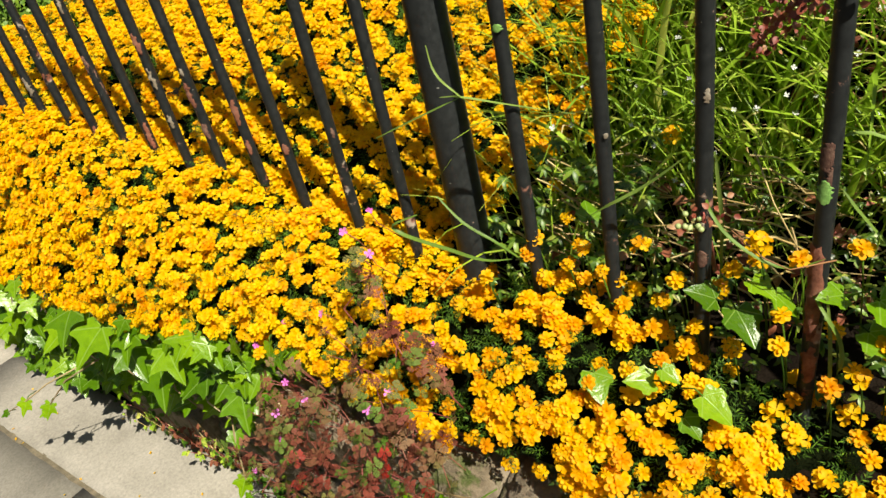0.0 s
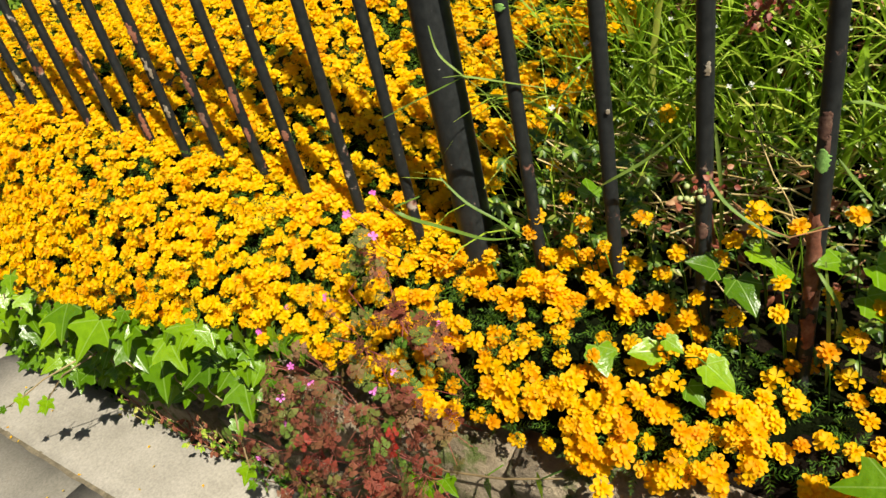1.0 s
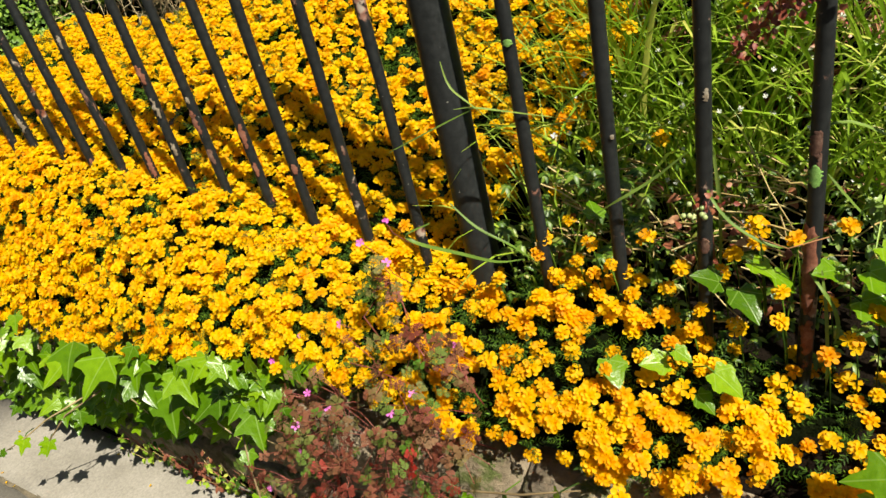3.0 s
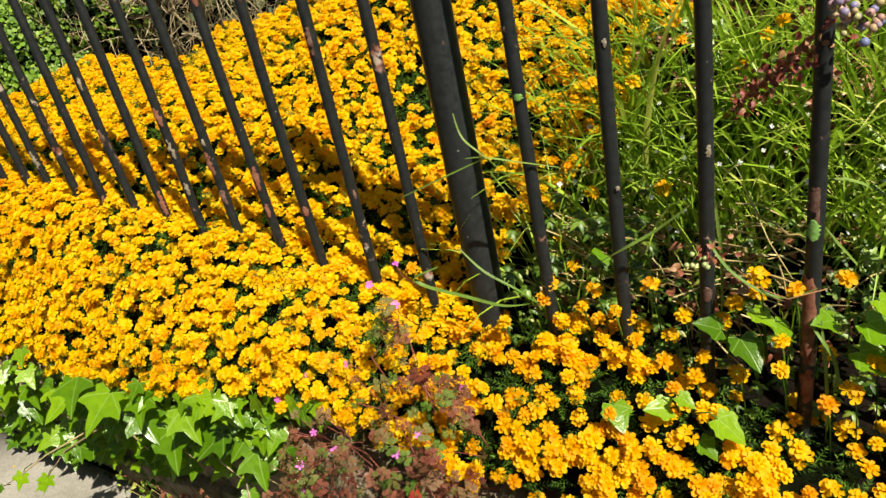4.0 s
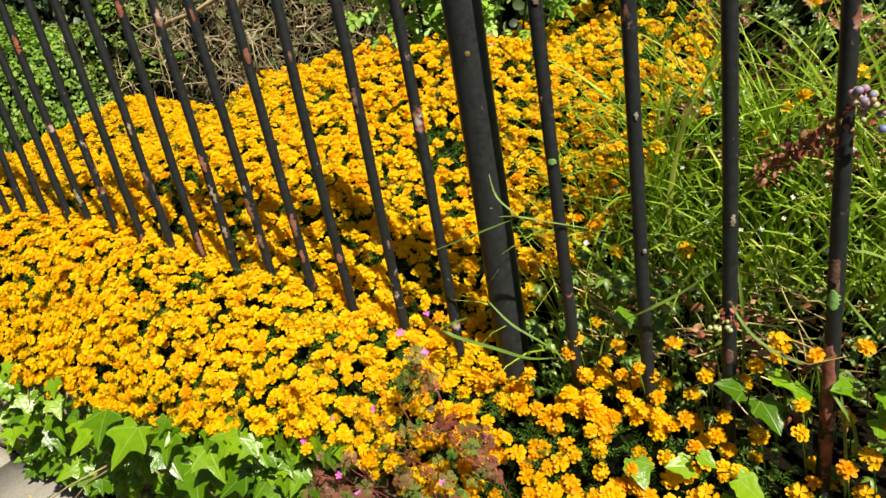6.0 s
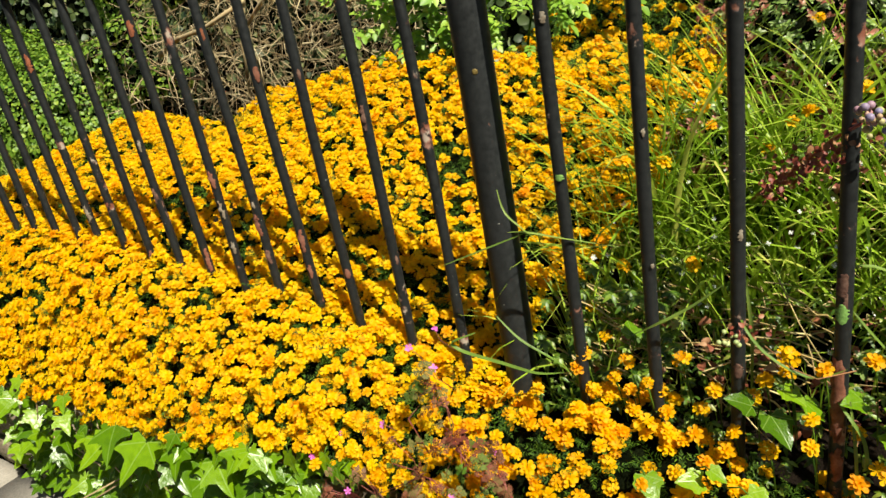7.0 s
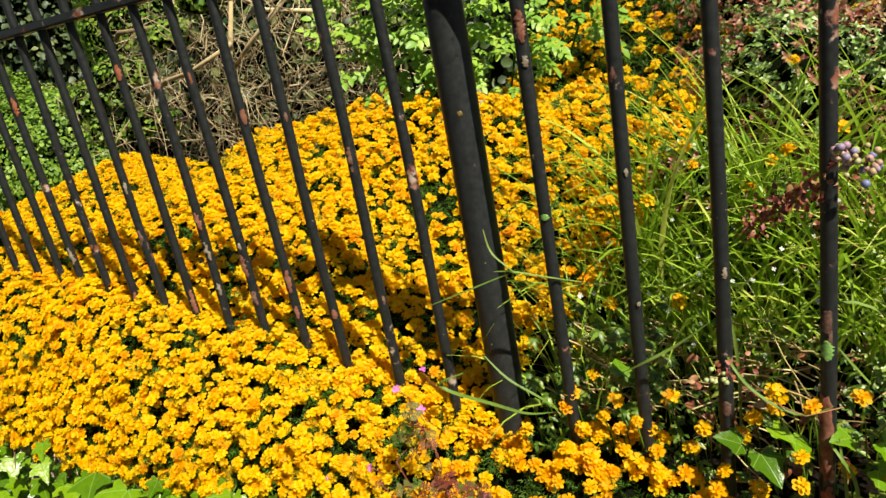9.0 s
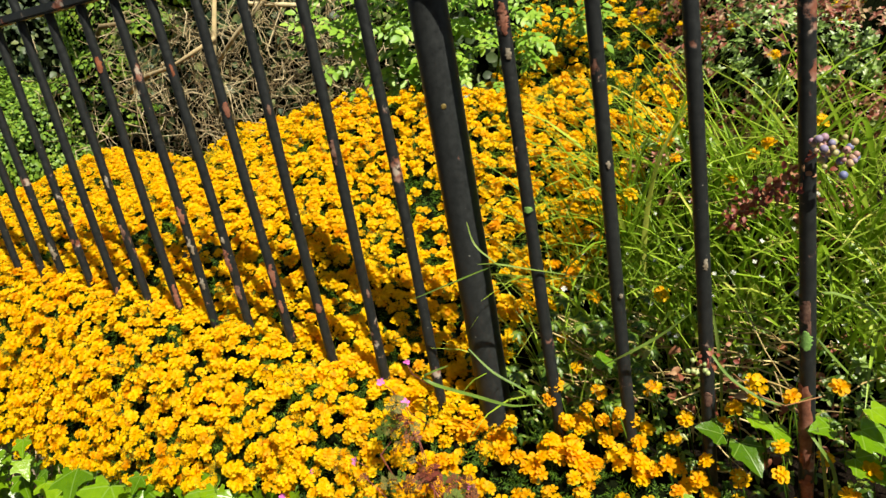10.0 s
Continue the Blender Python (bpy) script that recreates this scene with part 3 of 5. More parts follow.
def ivy_leaf(wide=0.52, fold=0.25, curl=0.12, skew=0.0, fill=0.0):
    mid = [(0, 0, 0), (0.12, 0, 0), (0.30, 0, 0), (0.47, 0, 0), (0.74, 0, 0), (1.0, 0, 0)]
    side = [(-0.13, 0.30), (-0.02, 0.40), (0.10, 0.31), (0.22, 0.47), (0.42, wide), (0.43, 0.33), (0.50, 0.19), (0.76, 0.12)]
    side = [(x, y + fill * d) for (x, y), d in zip(side, (0, 0, 0.09, 0.05, 0, 0.05, 0.13, 0.09))]
    lift = lambda x, y: fold * abs(y) * (1 - 0.7 * abs(y)) - curl * (x - 0.3) ** 2 - 0.35 * fold * y * y + skew * y * x
    mid = [(x, 0, lift(x, 0)) for x, _, _ in mid]
    side = [(x, y, lift(x, y)) for x, y in side]
    F = [(0, 1, 8, 6), (6, 8, 7), (1, 2, 9, 8), (2, 3, 12, 11), (2, 11, 9), (9, 11, 10), (3, 4, 13, 12), (4, 5, 13)]
    return mirrored(mid, side, F)

def oval_leaf(w=0.42, fold=0.2, curl=0.15):
    mid = [(0, 0, 0), (0.3, 0, 0), (0.65, 0, -curl * 0.4), (1.0, 0, -curl)]
    side = [(0.12, w * 0.6, fold * w * 0.5), (0.42, w, fold * w), (0.75, w * 0.66, fold * w * 0.5 - curl * 0.5)]
    return mirrored(mid, side, [(0, 1, 5, 4), (1, 2, 6, 5), (2, 3, 6)])

def cut_leaf(rng):
    """A finely divided leaf: five toothed segments."""
    out = []
    for a in (-2.1, -1.05, 0.0, 1.05, 2.1):
        L = 1.0 - 0.24 * abs(a)
        V, F = [(0, 0, 0)], []
        pieces = [([(0, -0.025, 0), (0, 0.025, 0), (L * 0.9, 0.02, 0.03), (L, 0, 0.0), (L * 0.9, -0.02, 0.03)], [(0, 4, 3, 2, 1)])]
        for u, l in ((0.34, 0.20), (0.54, 0.30), (0.74, 0.22), (0.90, 0.12)):
            for sgn in (-1, 1):
                b, e = Vector((L * u - 0.08, 0, 0.01)), Vector((L * u + l * 0.8, sgn * l, 0.06 * rng.uniform(-1, 1)))
                side = Vector((0.030, -0.020 * sgn, 0))
                midp = b.lerp(e, 0.65)
                pieces.append(([b, midp + side * 1.6, e, midp - side * 1.4, b + side], [(0, 4, 1, 2, 3) if sgn > 0 else (3, 2, 1, 4, 0)]))
        out.append(moved(join(pieces), Euler((0, rng.uniform(-0.1, 0.35), a)).to_matrix().to_4x4()))
    return join(out)

def blade_strip(p, out, length, width, bend, n=7, twist=0.0):
    """A grass blade that rises from p and bends over to the side out."""
    out = Vector(out).normalized()
    V, F, q = [], [], Vector(p)
    side = out.cross(Vector((0, 0, 1))).normalized()
    ang = 0.12
    for i in range(n):
        u = i / (n - 1)
        w = width * (1 - u ** 2.2) * (0.6 + 0.4 * min(1, u * 5)) / 2 + 0.0003
        s = (Matrix.Rotation(twist * u, 3, "Z") @ side)
        d = out * math.sin(ang) + Vector((0, 0, math.cos(ang)))
        nrm = s.cross(d)
        V += [q + s * w, q - nrm * w * 0.35, q - s * w]
        q = q + d * (length / (n - 1))
        ang += bend / (n - 1) * (0.4 + 1.2 * u)
    for i in range(n - 1):
        a = 3 * i
        F += [(a, a + 1, a + 4, a + 3), (a + 1, a + 2, a + 5, a + 4)]
    return V, F

def ribbon(path, width, lean=(0.0, -0.4, 1.0)):
    """A flat blade along a path, tapered at both ends."""
    path = [Vector(p) for p in path]
    fine = []
    for i in range(len(path) - 1):
        p0, p1, p2, p3 = path[max(i - 1, 0)], path[i], path[i + 1], path[min(i + 2, len(path) - 1)]
        for k in range(4):
            t = k / 4
            fine.append(0.5 * ((2 * p1) + (p2 - p0) * t + (2 * p0 - 5 * p1 + 4 * p2 - p3) * t * t + (3 * p1 - p0 - 3 * p2 + p3) * t ** 3))
    fine.append(path[-1])
    V, F, n = [], [], len(fine)
    for i, p in enumerate(fine):
        d = (fine[min(i + 1, n - 1)] - fine[max(i - 1, 0)]).normalized()
        s = d.cross(Vector(lean)).normalized()
        u = i / (n - 1)
        w = width / 2 * (0.45 + 0.55 * min(1, u * 3)) * (1 - max(0, (u - 0.6) / 0.4) ** 2 * 0.9)
        V += [p + s * w, p + d.cross(s) * w * 0.3, p - s * w]
    for i in range(n - 1):
        a = 3 * i
        F += [(a, a + 1, a + 4, a + 3), (a + 1, a + 2, a + 5, a + 4)]
    return V, F

def ivy_mat():
    m, nt, b = base_mat("ivy_leaf", 0.27, 0.5)
    tc = nt.nodes.new("ShaderNodeTexCoord")
    sep = nt.nodes.new("ShaderNodeSeparateXYZ")
    nt.links.new(tc.outputs["Object"], sep.inputs[0])
    ay = math_node(nt, "ABSOLUTE", sep.outputs[1], 0)
    ang = math_node(nt, "ARCTAN2", ay, sep.outputs[0])
    r = math_node(nt, "SQRT", math_node(nt, "ADD", math_node(nt, "MULTIPLY", sep.outputs[0], sep.outputs[0]), math_node(nt, "MULTIPLY", ay, ay)), 0)
    vein = None
    for a in (0.0, 1.03, 1.9):
        d = math_node(nt, "MULTIPLY", math_node(nt, "ABSOLUTE", math_node(nt, "SINE", math_node(nt, "SUBTRACT", ang, a), 0), 0), r)
        vein = d if vein is None else math_node(nt, "MINIMUM", vein, d)
    line = ramp_node(nt, vein, [(0.008, (1, 1, 1)), (0.022, (0, 0, 0))])
    o = nt.nodes.new("ShaderNodeObjectInfo")
    tone = ramp_node(nt, o.outputs["Random"], [(0.0, (0.06, 0.15, 0.003)), (0.5, (0.14, 0.29, 0.005)), (1.0, (0.25, 0.42, 0.010))])
    mot = ramp_node(nt, noise_node(nt, 5.0), [(0.3, (0.7, 0.75, 0.7)), (0.7, (1, 1, 1))])
    col = mix_node(nt, 1.0, tone, mot, "MULTIPLY")
    col = mix_node(nt, math_node(nt, "MULTIPLY", line, 0.35), col, (0.30, 0.46, 0.10))
    nt.links.new(col, b.inputs["Base Color"])
    bump_to(nt, b, math_node(nt, "SUBTRACT", noise_node(nt, 4.0), line), 0.15, 0.02)
    tr = nt.nodes.new("ShaderNodeBsdfTranslucent")
    nt.links.new(col, tr.inputs[0])
    mx = nt.nodes.new("ShaderNodeMixShader")
    mx.inputs[0].default_value = 0.42
    nt.links.new(b.outputs[0], mx.inputs[1])
    nt.links.new(tr.outputs[0], mx.inputs[2])
    nt.links.new(mx.outputs[0], nt.nodes["Material Output"].inputs[0])
    return m

M_IVY = ivy_mat()
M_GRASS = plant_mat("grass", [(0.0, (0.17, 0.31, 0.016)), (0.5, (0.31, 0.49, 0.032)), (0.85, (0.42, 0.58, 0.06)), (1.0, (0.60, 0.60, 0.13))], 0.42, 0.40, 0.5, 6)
# Darker copy of the grass green, with the blades' shade put into the colour.
M_BLADE = plant_mat("shade_painted_blade", [(0.0, (0.10, 0.20, 0.02)), (1.0, (0.22, 0.32, 0.06))], 0.5, 0.3, 0.3, 30)
M_WEED = plant_mat("weed_leaf", [(0.0, (0.04, 0.10, 0.01)), (0.5, (0.10, 0.20, 0.018)), (0.85, (0.24, 0.36, 0.04)), (1.0, (0.40, 0.42, 0.08))], 0.42, 0.35, 0.5, 30)
M_WHITE = plant_mat("white_petal", [(0.0, (0.62, 0.66, 0.58)), (1.0, (0.80, 0.82, 0.76))], 0.5, 0.3, 0.3, 200)
M_DEAD = plant_mat("dead_leaf", [(0.0, (0.20, 0.05, 0.025)), (0.5, (0.34, 0.12, 0.06)), (1.0, (0.45, 0.28, 0.14))], 0.6, 0.2, 0.3, 80)
M_STRAW = plant_mat("straw", [(0.0, (0.42, 0.30, 0.10)), (0.7, (0.68, 0.56, 0.26)), (1.0, (0.30, 0.13, 0.05))], 0.7, 0.15, 0.3, 40)
def object_plant_mat(*a):
    """As plant_mat, but one colour a leaf."""
    m = plant_mat(*a)
    nt = m.node_tree
    for n in nt.nodes:
        if n.bl_idname == "ShaderNodeNewGeometry":
            for l in list(nt.links):
                if l.from_node == n:
                    nt.links.remove(l)
    return m

M_HERB = object_plant_mat("herb_leaf", [(0.0, (0.17, 0.04, 0.025)), (0.3, (0.21, 0.075, 0.04)), (0.52, (0.20, 0.11, 0.05)), (0.72, (0.15, 0.16, 0.04)), (1.0, (0.09, 0.21, 0.02))], 0.6, 0.22, 0.15, 80)
M_HERB_RED = object_plant_mat("red_herb_leaf", [(0.0, (0.36, 0.025, 0.016)), (0.3, (0.25, 0.055, 0.035)), (1.0, (0.28, 0.12, 0.07))], 0.6, 0.35, 0.15, 80)
M_HERB_STEM = plant_mat("red_stem", [(0.0, (0.22, 0.04, 0.035)), (1.0, (0.30, 0.10, 0.06))], 0.5, 0.0, 0.4)
M_PINK = plant_mat("pink_petal", [(0.0, (0.70, 0.14, 0.52)), (1.0, (0.80, 0.24, 0.64))], 0.55, 0.3, 0.2, 200)
M_TWIG = plant_mat("dead_twig", [(0.0, (0.12, 0.08, 0.04)), (0.5, (0.36, 0.28, 0.14)), (1.0, (0.62, 0.52, 0.31))], 0.85, 0.0, 0.2, 50)
M_HEDGE = plant_mat("evergreen_leaf", [(0.0, (0.07, 0.16, 0.012)), (0.6, (0.15, 0.28, 0.02)), (1.0, (0.28, 0.40, 0.04))], 0.5, 0.25)
M_DARKLEAF = plant_mat("dark_shrub_leaf", [(0.0, (0.025, 0.05, 0.015)), (0.6, (0.06, 0.10, 0.03)), (1.0, (0.17, 0.20, 0.06))], 0.5, 0.2)
M_ROSE = plant_mat("bright_leaf", [(0.0, (0.17, 0.36, 0.03)), (0.6, (0.29, 0.50, 0.05)), (1.0, (0.42, 0.60, 0.09))], 0.45, 0.4, 0.4)
M_SHRUB = plant_mat("shrub_leaf", [(0.0, (0.10, 0.18, 0.03)), (0.5, (0.22, 0.36, 0.07)), (0.9, (0.36, 0.48, 0.16)), (1.0, (0.52, 0.58, 0.40))], 0.38, 0.25, 0.5)
M_SHRUB_RED = plant_mat("red_shrub_leaf", [(0.0, (0.30, 0.07, 0.05)), (0.5, (0.52, 0.22, 0.15)), (0.85, (0.56, 0.38, 0.22)), (1.0, (0.30, 0.38, 0.10))], 0.4, 0.35, 0.4)
M_BERRY = plant_mat("berry", [(0.0, (0.12, 0.17, 0.34)), (0.25, (0.24, 0.20, 0.30)), (0.5, (0.40, 0.20, 0.20)), (0.8, (0.42, 0.32, 0.14)), (1.0, (0.34, 0.38, 0.16))], 0.5, 0.0, 0.4)
M_LAWN = plant_mat("lawn", [(0.0, (0.10, 0.20, 0.03)), (1.0, (0.26, 0.34, 0.08))], 0.6, 0.2)

IVY_MESHES = []
for spec in ((0.52, 0.25, 0.12, 0.05), (0.46, 0.38, 0.25, -0.08), (0.58, 0.18, 0.20, 0.1), (0.40, 0.30, 0.05, -0.05)):
    me_ = raw_mesh("leaf", *ivy_leaf(*spec))
    me_.materials.append(M_IVY)
    IVY_MESHES.append(me_)

ROUND_IVY = raw_mesh("leaf", *ivy_leaf(0.47, 0.2, 0.15, 0.05, 1.0))
ROUND_IVY.materials.append(M_IVY)

def ivy_vine(label, leaves, stems, seed, rounded=False):
    """leaves: (place, size, normal, tip)."""
    rng = random.Random(seed)
    vine = thing("ivy_vine", label, "ivy", "ivy along the wall")
    for path in stems:
        part("stem", tube(path, [0.0020] * (len(path) - 1) + [0.0010], 6), M_TWIG, vine)
    for p, s, nrm, tip in leaves:
        lf = part("leaf", ROUND_IVY if rounded else rng.choice(IVY_MESHES), None, vine, m=leaf_pose(p, nrm, tip, s))
        z, x = Vector(nrm).normalized(), lf.matrix_basis.to_3x3() @ Vector((1, 0, 0))
        base = Vector(p)
        part("leaf_stalk", tube([base + x * 0.02, base - x * 0.25 - z * 0.02 * s, base - x * 0.45 - z * 0.5 * s], 0.0013, 5), M_LEAF, vine)

def build_ivy():
    rng = random.Random(21)
    out = lambda x: lerp_table(x, [-1.7, -1.1, -0.85, -0.55, -0.4], [-0.245, -0.255, -0.25, -0.235, -0.215])
    cap = lambda x: lerp_table(x, [-1.6, -1.1, -0.6], [0.52, 0.56, 0.62])
    hem = lambda x: lerp_table(x, [-1.8, -1.5, -1.2, -0.9, -0.75, -0.45, -0.3], [0.03, 0.08, 0.17, 0.245, 0.26, 0.36, 0.45])
    leaves = []
    for k in range(270):
        x = -0.42 - 1.45 * rng.random() ** 1.1
        u = rng.random() ** 1.25
        low = hem(x) + 0.012 + 0.05 * noise.noise(Vector((x * 9, 2, 0)))
        z = low + (cap(x) - low) * u
        y = out(x) + rng.uniform(-0.02, 0.025) + 0.06 * (1 - u) + 0.015 * noise.noise(Vector((x * 6, z * 6, 4)))
        nrm = (rng.uniform(-0.2, 1.3), -0.6 + rng.uniform(-0.4, 0.3), rng.uniform(0.3, 1.5))
        tip = (rng.uniform(-1.3, 1.0), -0.35, -0.8 + rng.uniform(-0.3, 0.5))
        leaves.append(((x, y, z), 0.03 + 0.055 * rng.random() ** 1.6, nrm, tip))
    for k in range(90):
        x = rng.uniform(-1.7, -0.30)
        low = hem(x) + 0.12
        leaves.append(((x, -0.185 + rng.uniform(-0.04, 0.01), low + (cap(x) - low) * rng.random()), rng.uniform(0.025, 0.06),
                       (rng.uniform(-0.5, 0.8), -0.8, rng.uniform(0.0, 1.0)), (rng.uniform(-1.0, 1.0), -0.3, -0.9)))
    leaves += [((-0.72, -0.25, 0.47), 0.105, (0.3, -0.6, 0.75), (0.35, -0.3, -0.9)), ((-0.49, -0.22, 0.45), 0.09, (0.4, -0.55, 0.7), (0.3, -0.3, -0.9)), ((-0.56, -0.235, 0.49), 0.08, (0.2, -0.6, 0.8), (-0.5, -0.3, -0.8)),
               ((-0.87, -0.265, 0.55), 0.11, (0.3, -0.5, 0.85), (-0.2, -0.4, -0.8)), ((-0.64, -0.25, 0.55), 0.09, (0.5, -0.6, 0.7), (0.6, -0.3, -0.7)), ((-0.41, -0.21, 0.47), 0.055, (0.2, -0.6, 0.8), (0.7, -0.3, -0.6)),
               ((-0.97, -0.27, 0.58), 0.105, (0.1, -0.5, 0.9), (0.3, -0.4, -0.7)), ((-1.07, -0.265, 0.50), 0.095, (0.4, -0.6, 0.7), (-0.5, -0.3, -0.8)), ((-0.78, -0.27, 0.52), 0.09, (0.6, -0.5, 0.7), (0.7, -0.3, -0.5))]
    leaves += [((-1.07, -0.31, 0.665), 0.05, (0.2, -0.6, 0.8), (0.4, -0.3, -0.8)), ((-1.30, -0.30, 0.66), 0.05, (0.1, -0.6, 0.8), (-0.3, -0.3, -0.8))]
    stems = []
    for k in range(12):
        x = -1.7 + k * 0.11
        stems.append([(x, -0.17, 0.50), (x + 0.05, out(x) + 0.04, 0.48), (x + 0.10 + rng.uniform(-0.05, 0.05), out(x), 0.40), (x + 0.13, out(x) + 0.02, max(0.33, hem(x + 0.13)))])
    ivy_vine("glossy green ivy hanging over the wall face", leaves, stems, 22)
    # loose shoots reaching over the pavement
    for k, (a, b, c, d) in enumerate((((-1.02, -0.26, 0.40), (-1.10, -0.33, 0.36), (-1.17, -0.37, 0.29), (-1.19, -0.385, 0.265)),
                                      ((-1.04, -0.27, 0.40), (-1.14, -0.36, 0.36), (-1.22, -0.40, 0.31), (-1.27, -0.44, 0.285)),
                                      ((-0.56, -0.22, 0.40), (-0.53, -0.26, 0.33), (-0.50, -0.29, 0.26), (-0.49, -0.30, 0.22)))):
        c, d = Vector(c), Vector(d)
        ivy_vine("thin ivy shoot with small pale leaves", [(c, 0.048, (0.4, -0.7, 0.6), (-0.2, -0.4, -1)), (d, 0.026, (0.3, -0.6, 0.8), (-0.6, -0.5, -0.6)), (Vector(a).lerp(c, 0.4), 0.045, (0.5, -0.5, 0.7), (0.4, -0.5, -0.7))],
                 [[a, b, c, d]], 30 + k)
    low = [((-0.05, -0.235, 0.385), 0.075, (0.3, -0.75, 0.55), (-0.2, -0.3, -1)), ((0.09, -0.225, 0.43), 0.055, (-0.7, -0.7, 0.15), (0.3, -0.2, -1)),
           ((0.19, -0.225, 0.475), 0.060, (-0.8, -0.6, 0.1), (-0.3, -0.2, -1)), ((0.00, -0.23, 0.40), 0.04, (0.1, -0.6, 0.8), (0.8, -0.2, -0.6))]
    ivy_vine("dark ivy leaves against the stone coping", low, [[(-0.15, -0.215, 0.44), (0.0, -0.222, 0.41), (0.12, -0.222, 0.45), (0.22, -0.212, 0.49)]], 41)
    right = [((0.605, -0.19, 0.645), 0.062, (-0.1, -0.5, 0.85), (-1.0, -0.25, -0.15)), ((0.60, -0.19, 0.60), 0.05, (-0.1, -0.6, 0.7), (-0.6, -0.5, -0.5)),
             ((0.62, -0.17, 0.66), 0.05, (0.2, -0.7, 0.6), (0.3, -0.4, -0.6))]
    ivy_vine("large glossy ivy leaves beside the railing", right, [[(0.66, -0.05, 0.6), (0.63, -0.13, 0.62), (0.61, -0.18, 0.64)]], 42)
    among = [((0.408, -0.02, 0.755), 0.075, (0.2, -0.7, 0.7), (0.2, -0.3, -1)), ((0.424, -0.015, 0.80), 0.05, (0.0, -0.5, 0.9), (0.6, -0.2, -0.5)), ((0.384, -0.02, 0.765), 0.06, (0.3, -0.6, 0.7), (-0.8, 0, -0.4)),
             ((0.328, -0.10, 0.675), 0.055, (0.0, -0.7, 0.7), (-0.8, -0.2, -0.4)), ((0.391, -0.10, 0.672), 0.07, (0.3, -0.6, 0.7), (0.9, -0.2, -0.4)), ((0.37, -0.11, 0.635), 0.05, (0.3, -0.6, 0.7), (0.5, -0.2, -0.7)),
             ((0.244, -0.10, 0.66), 0.065, (-0.1, -0.7, 0.6), (0.1, -0.2, -1)), ((0.34, -0.10, 0.70), 0.04, (0.2, -0.6, 0.8), (0.7, -0.2, 0.3)), ((0.20, 0.02, 0.83), 0.05, (0.1, -0.6, 0.8), (0.2, 0, 0.8)),
             ((0.555, -0.02, 0.806), 0.08, (0.1, -0.6, 0.75), (0.7, -0.2, -0.6)), ((0.55, -0.02, 0.76), 0.07, (-0.1, -0.7, 0.6), (0.6, -0.2, -0.6)), ((0.565, -0.015, 0.838), 0.06, (0.2, -0.4, 0.9), (0.7, -0.3, -0.2)),
             ((0.60, -0.02, 0.79), 0.08, (0.1, -0.8, 0.5), (0.2, -0.1, -1)), ((0.52, 0.0, 0.79), 0.05, (0.2, -0.6, 0.8), (-0.6, -0.2, -0.4)), ((0.45, -0.01, 0.78), 0.05, (0.4, -0.5, 0.7), (0.6, -0.1, -0.6))]
    ivy_vine("broad bright ivy leaves among the flowers", [(p, s * 0.72, (n[0] + 0.5, n[1] * 0.6, n[2] + 0.5), t) for p, s, n, t in among], [], 43, True)

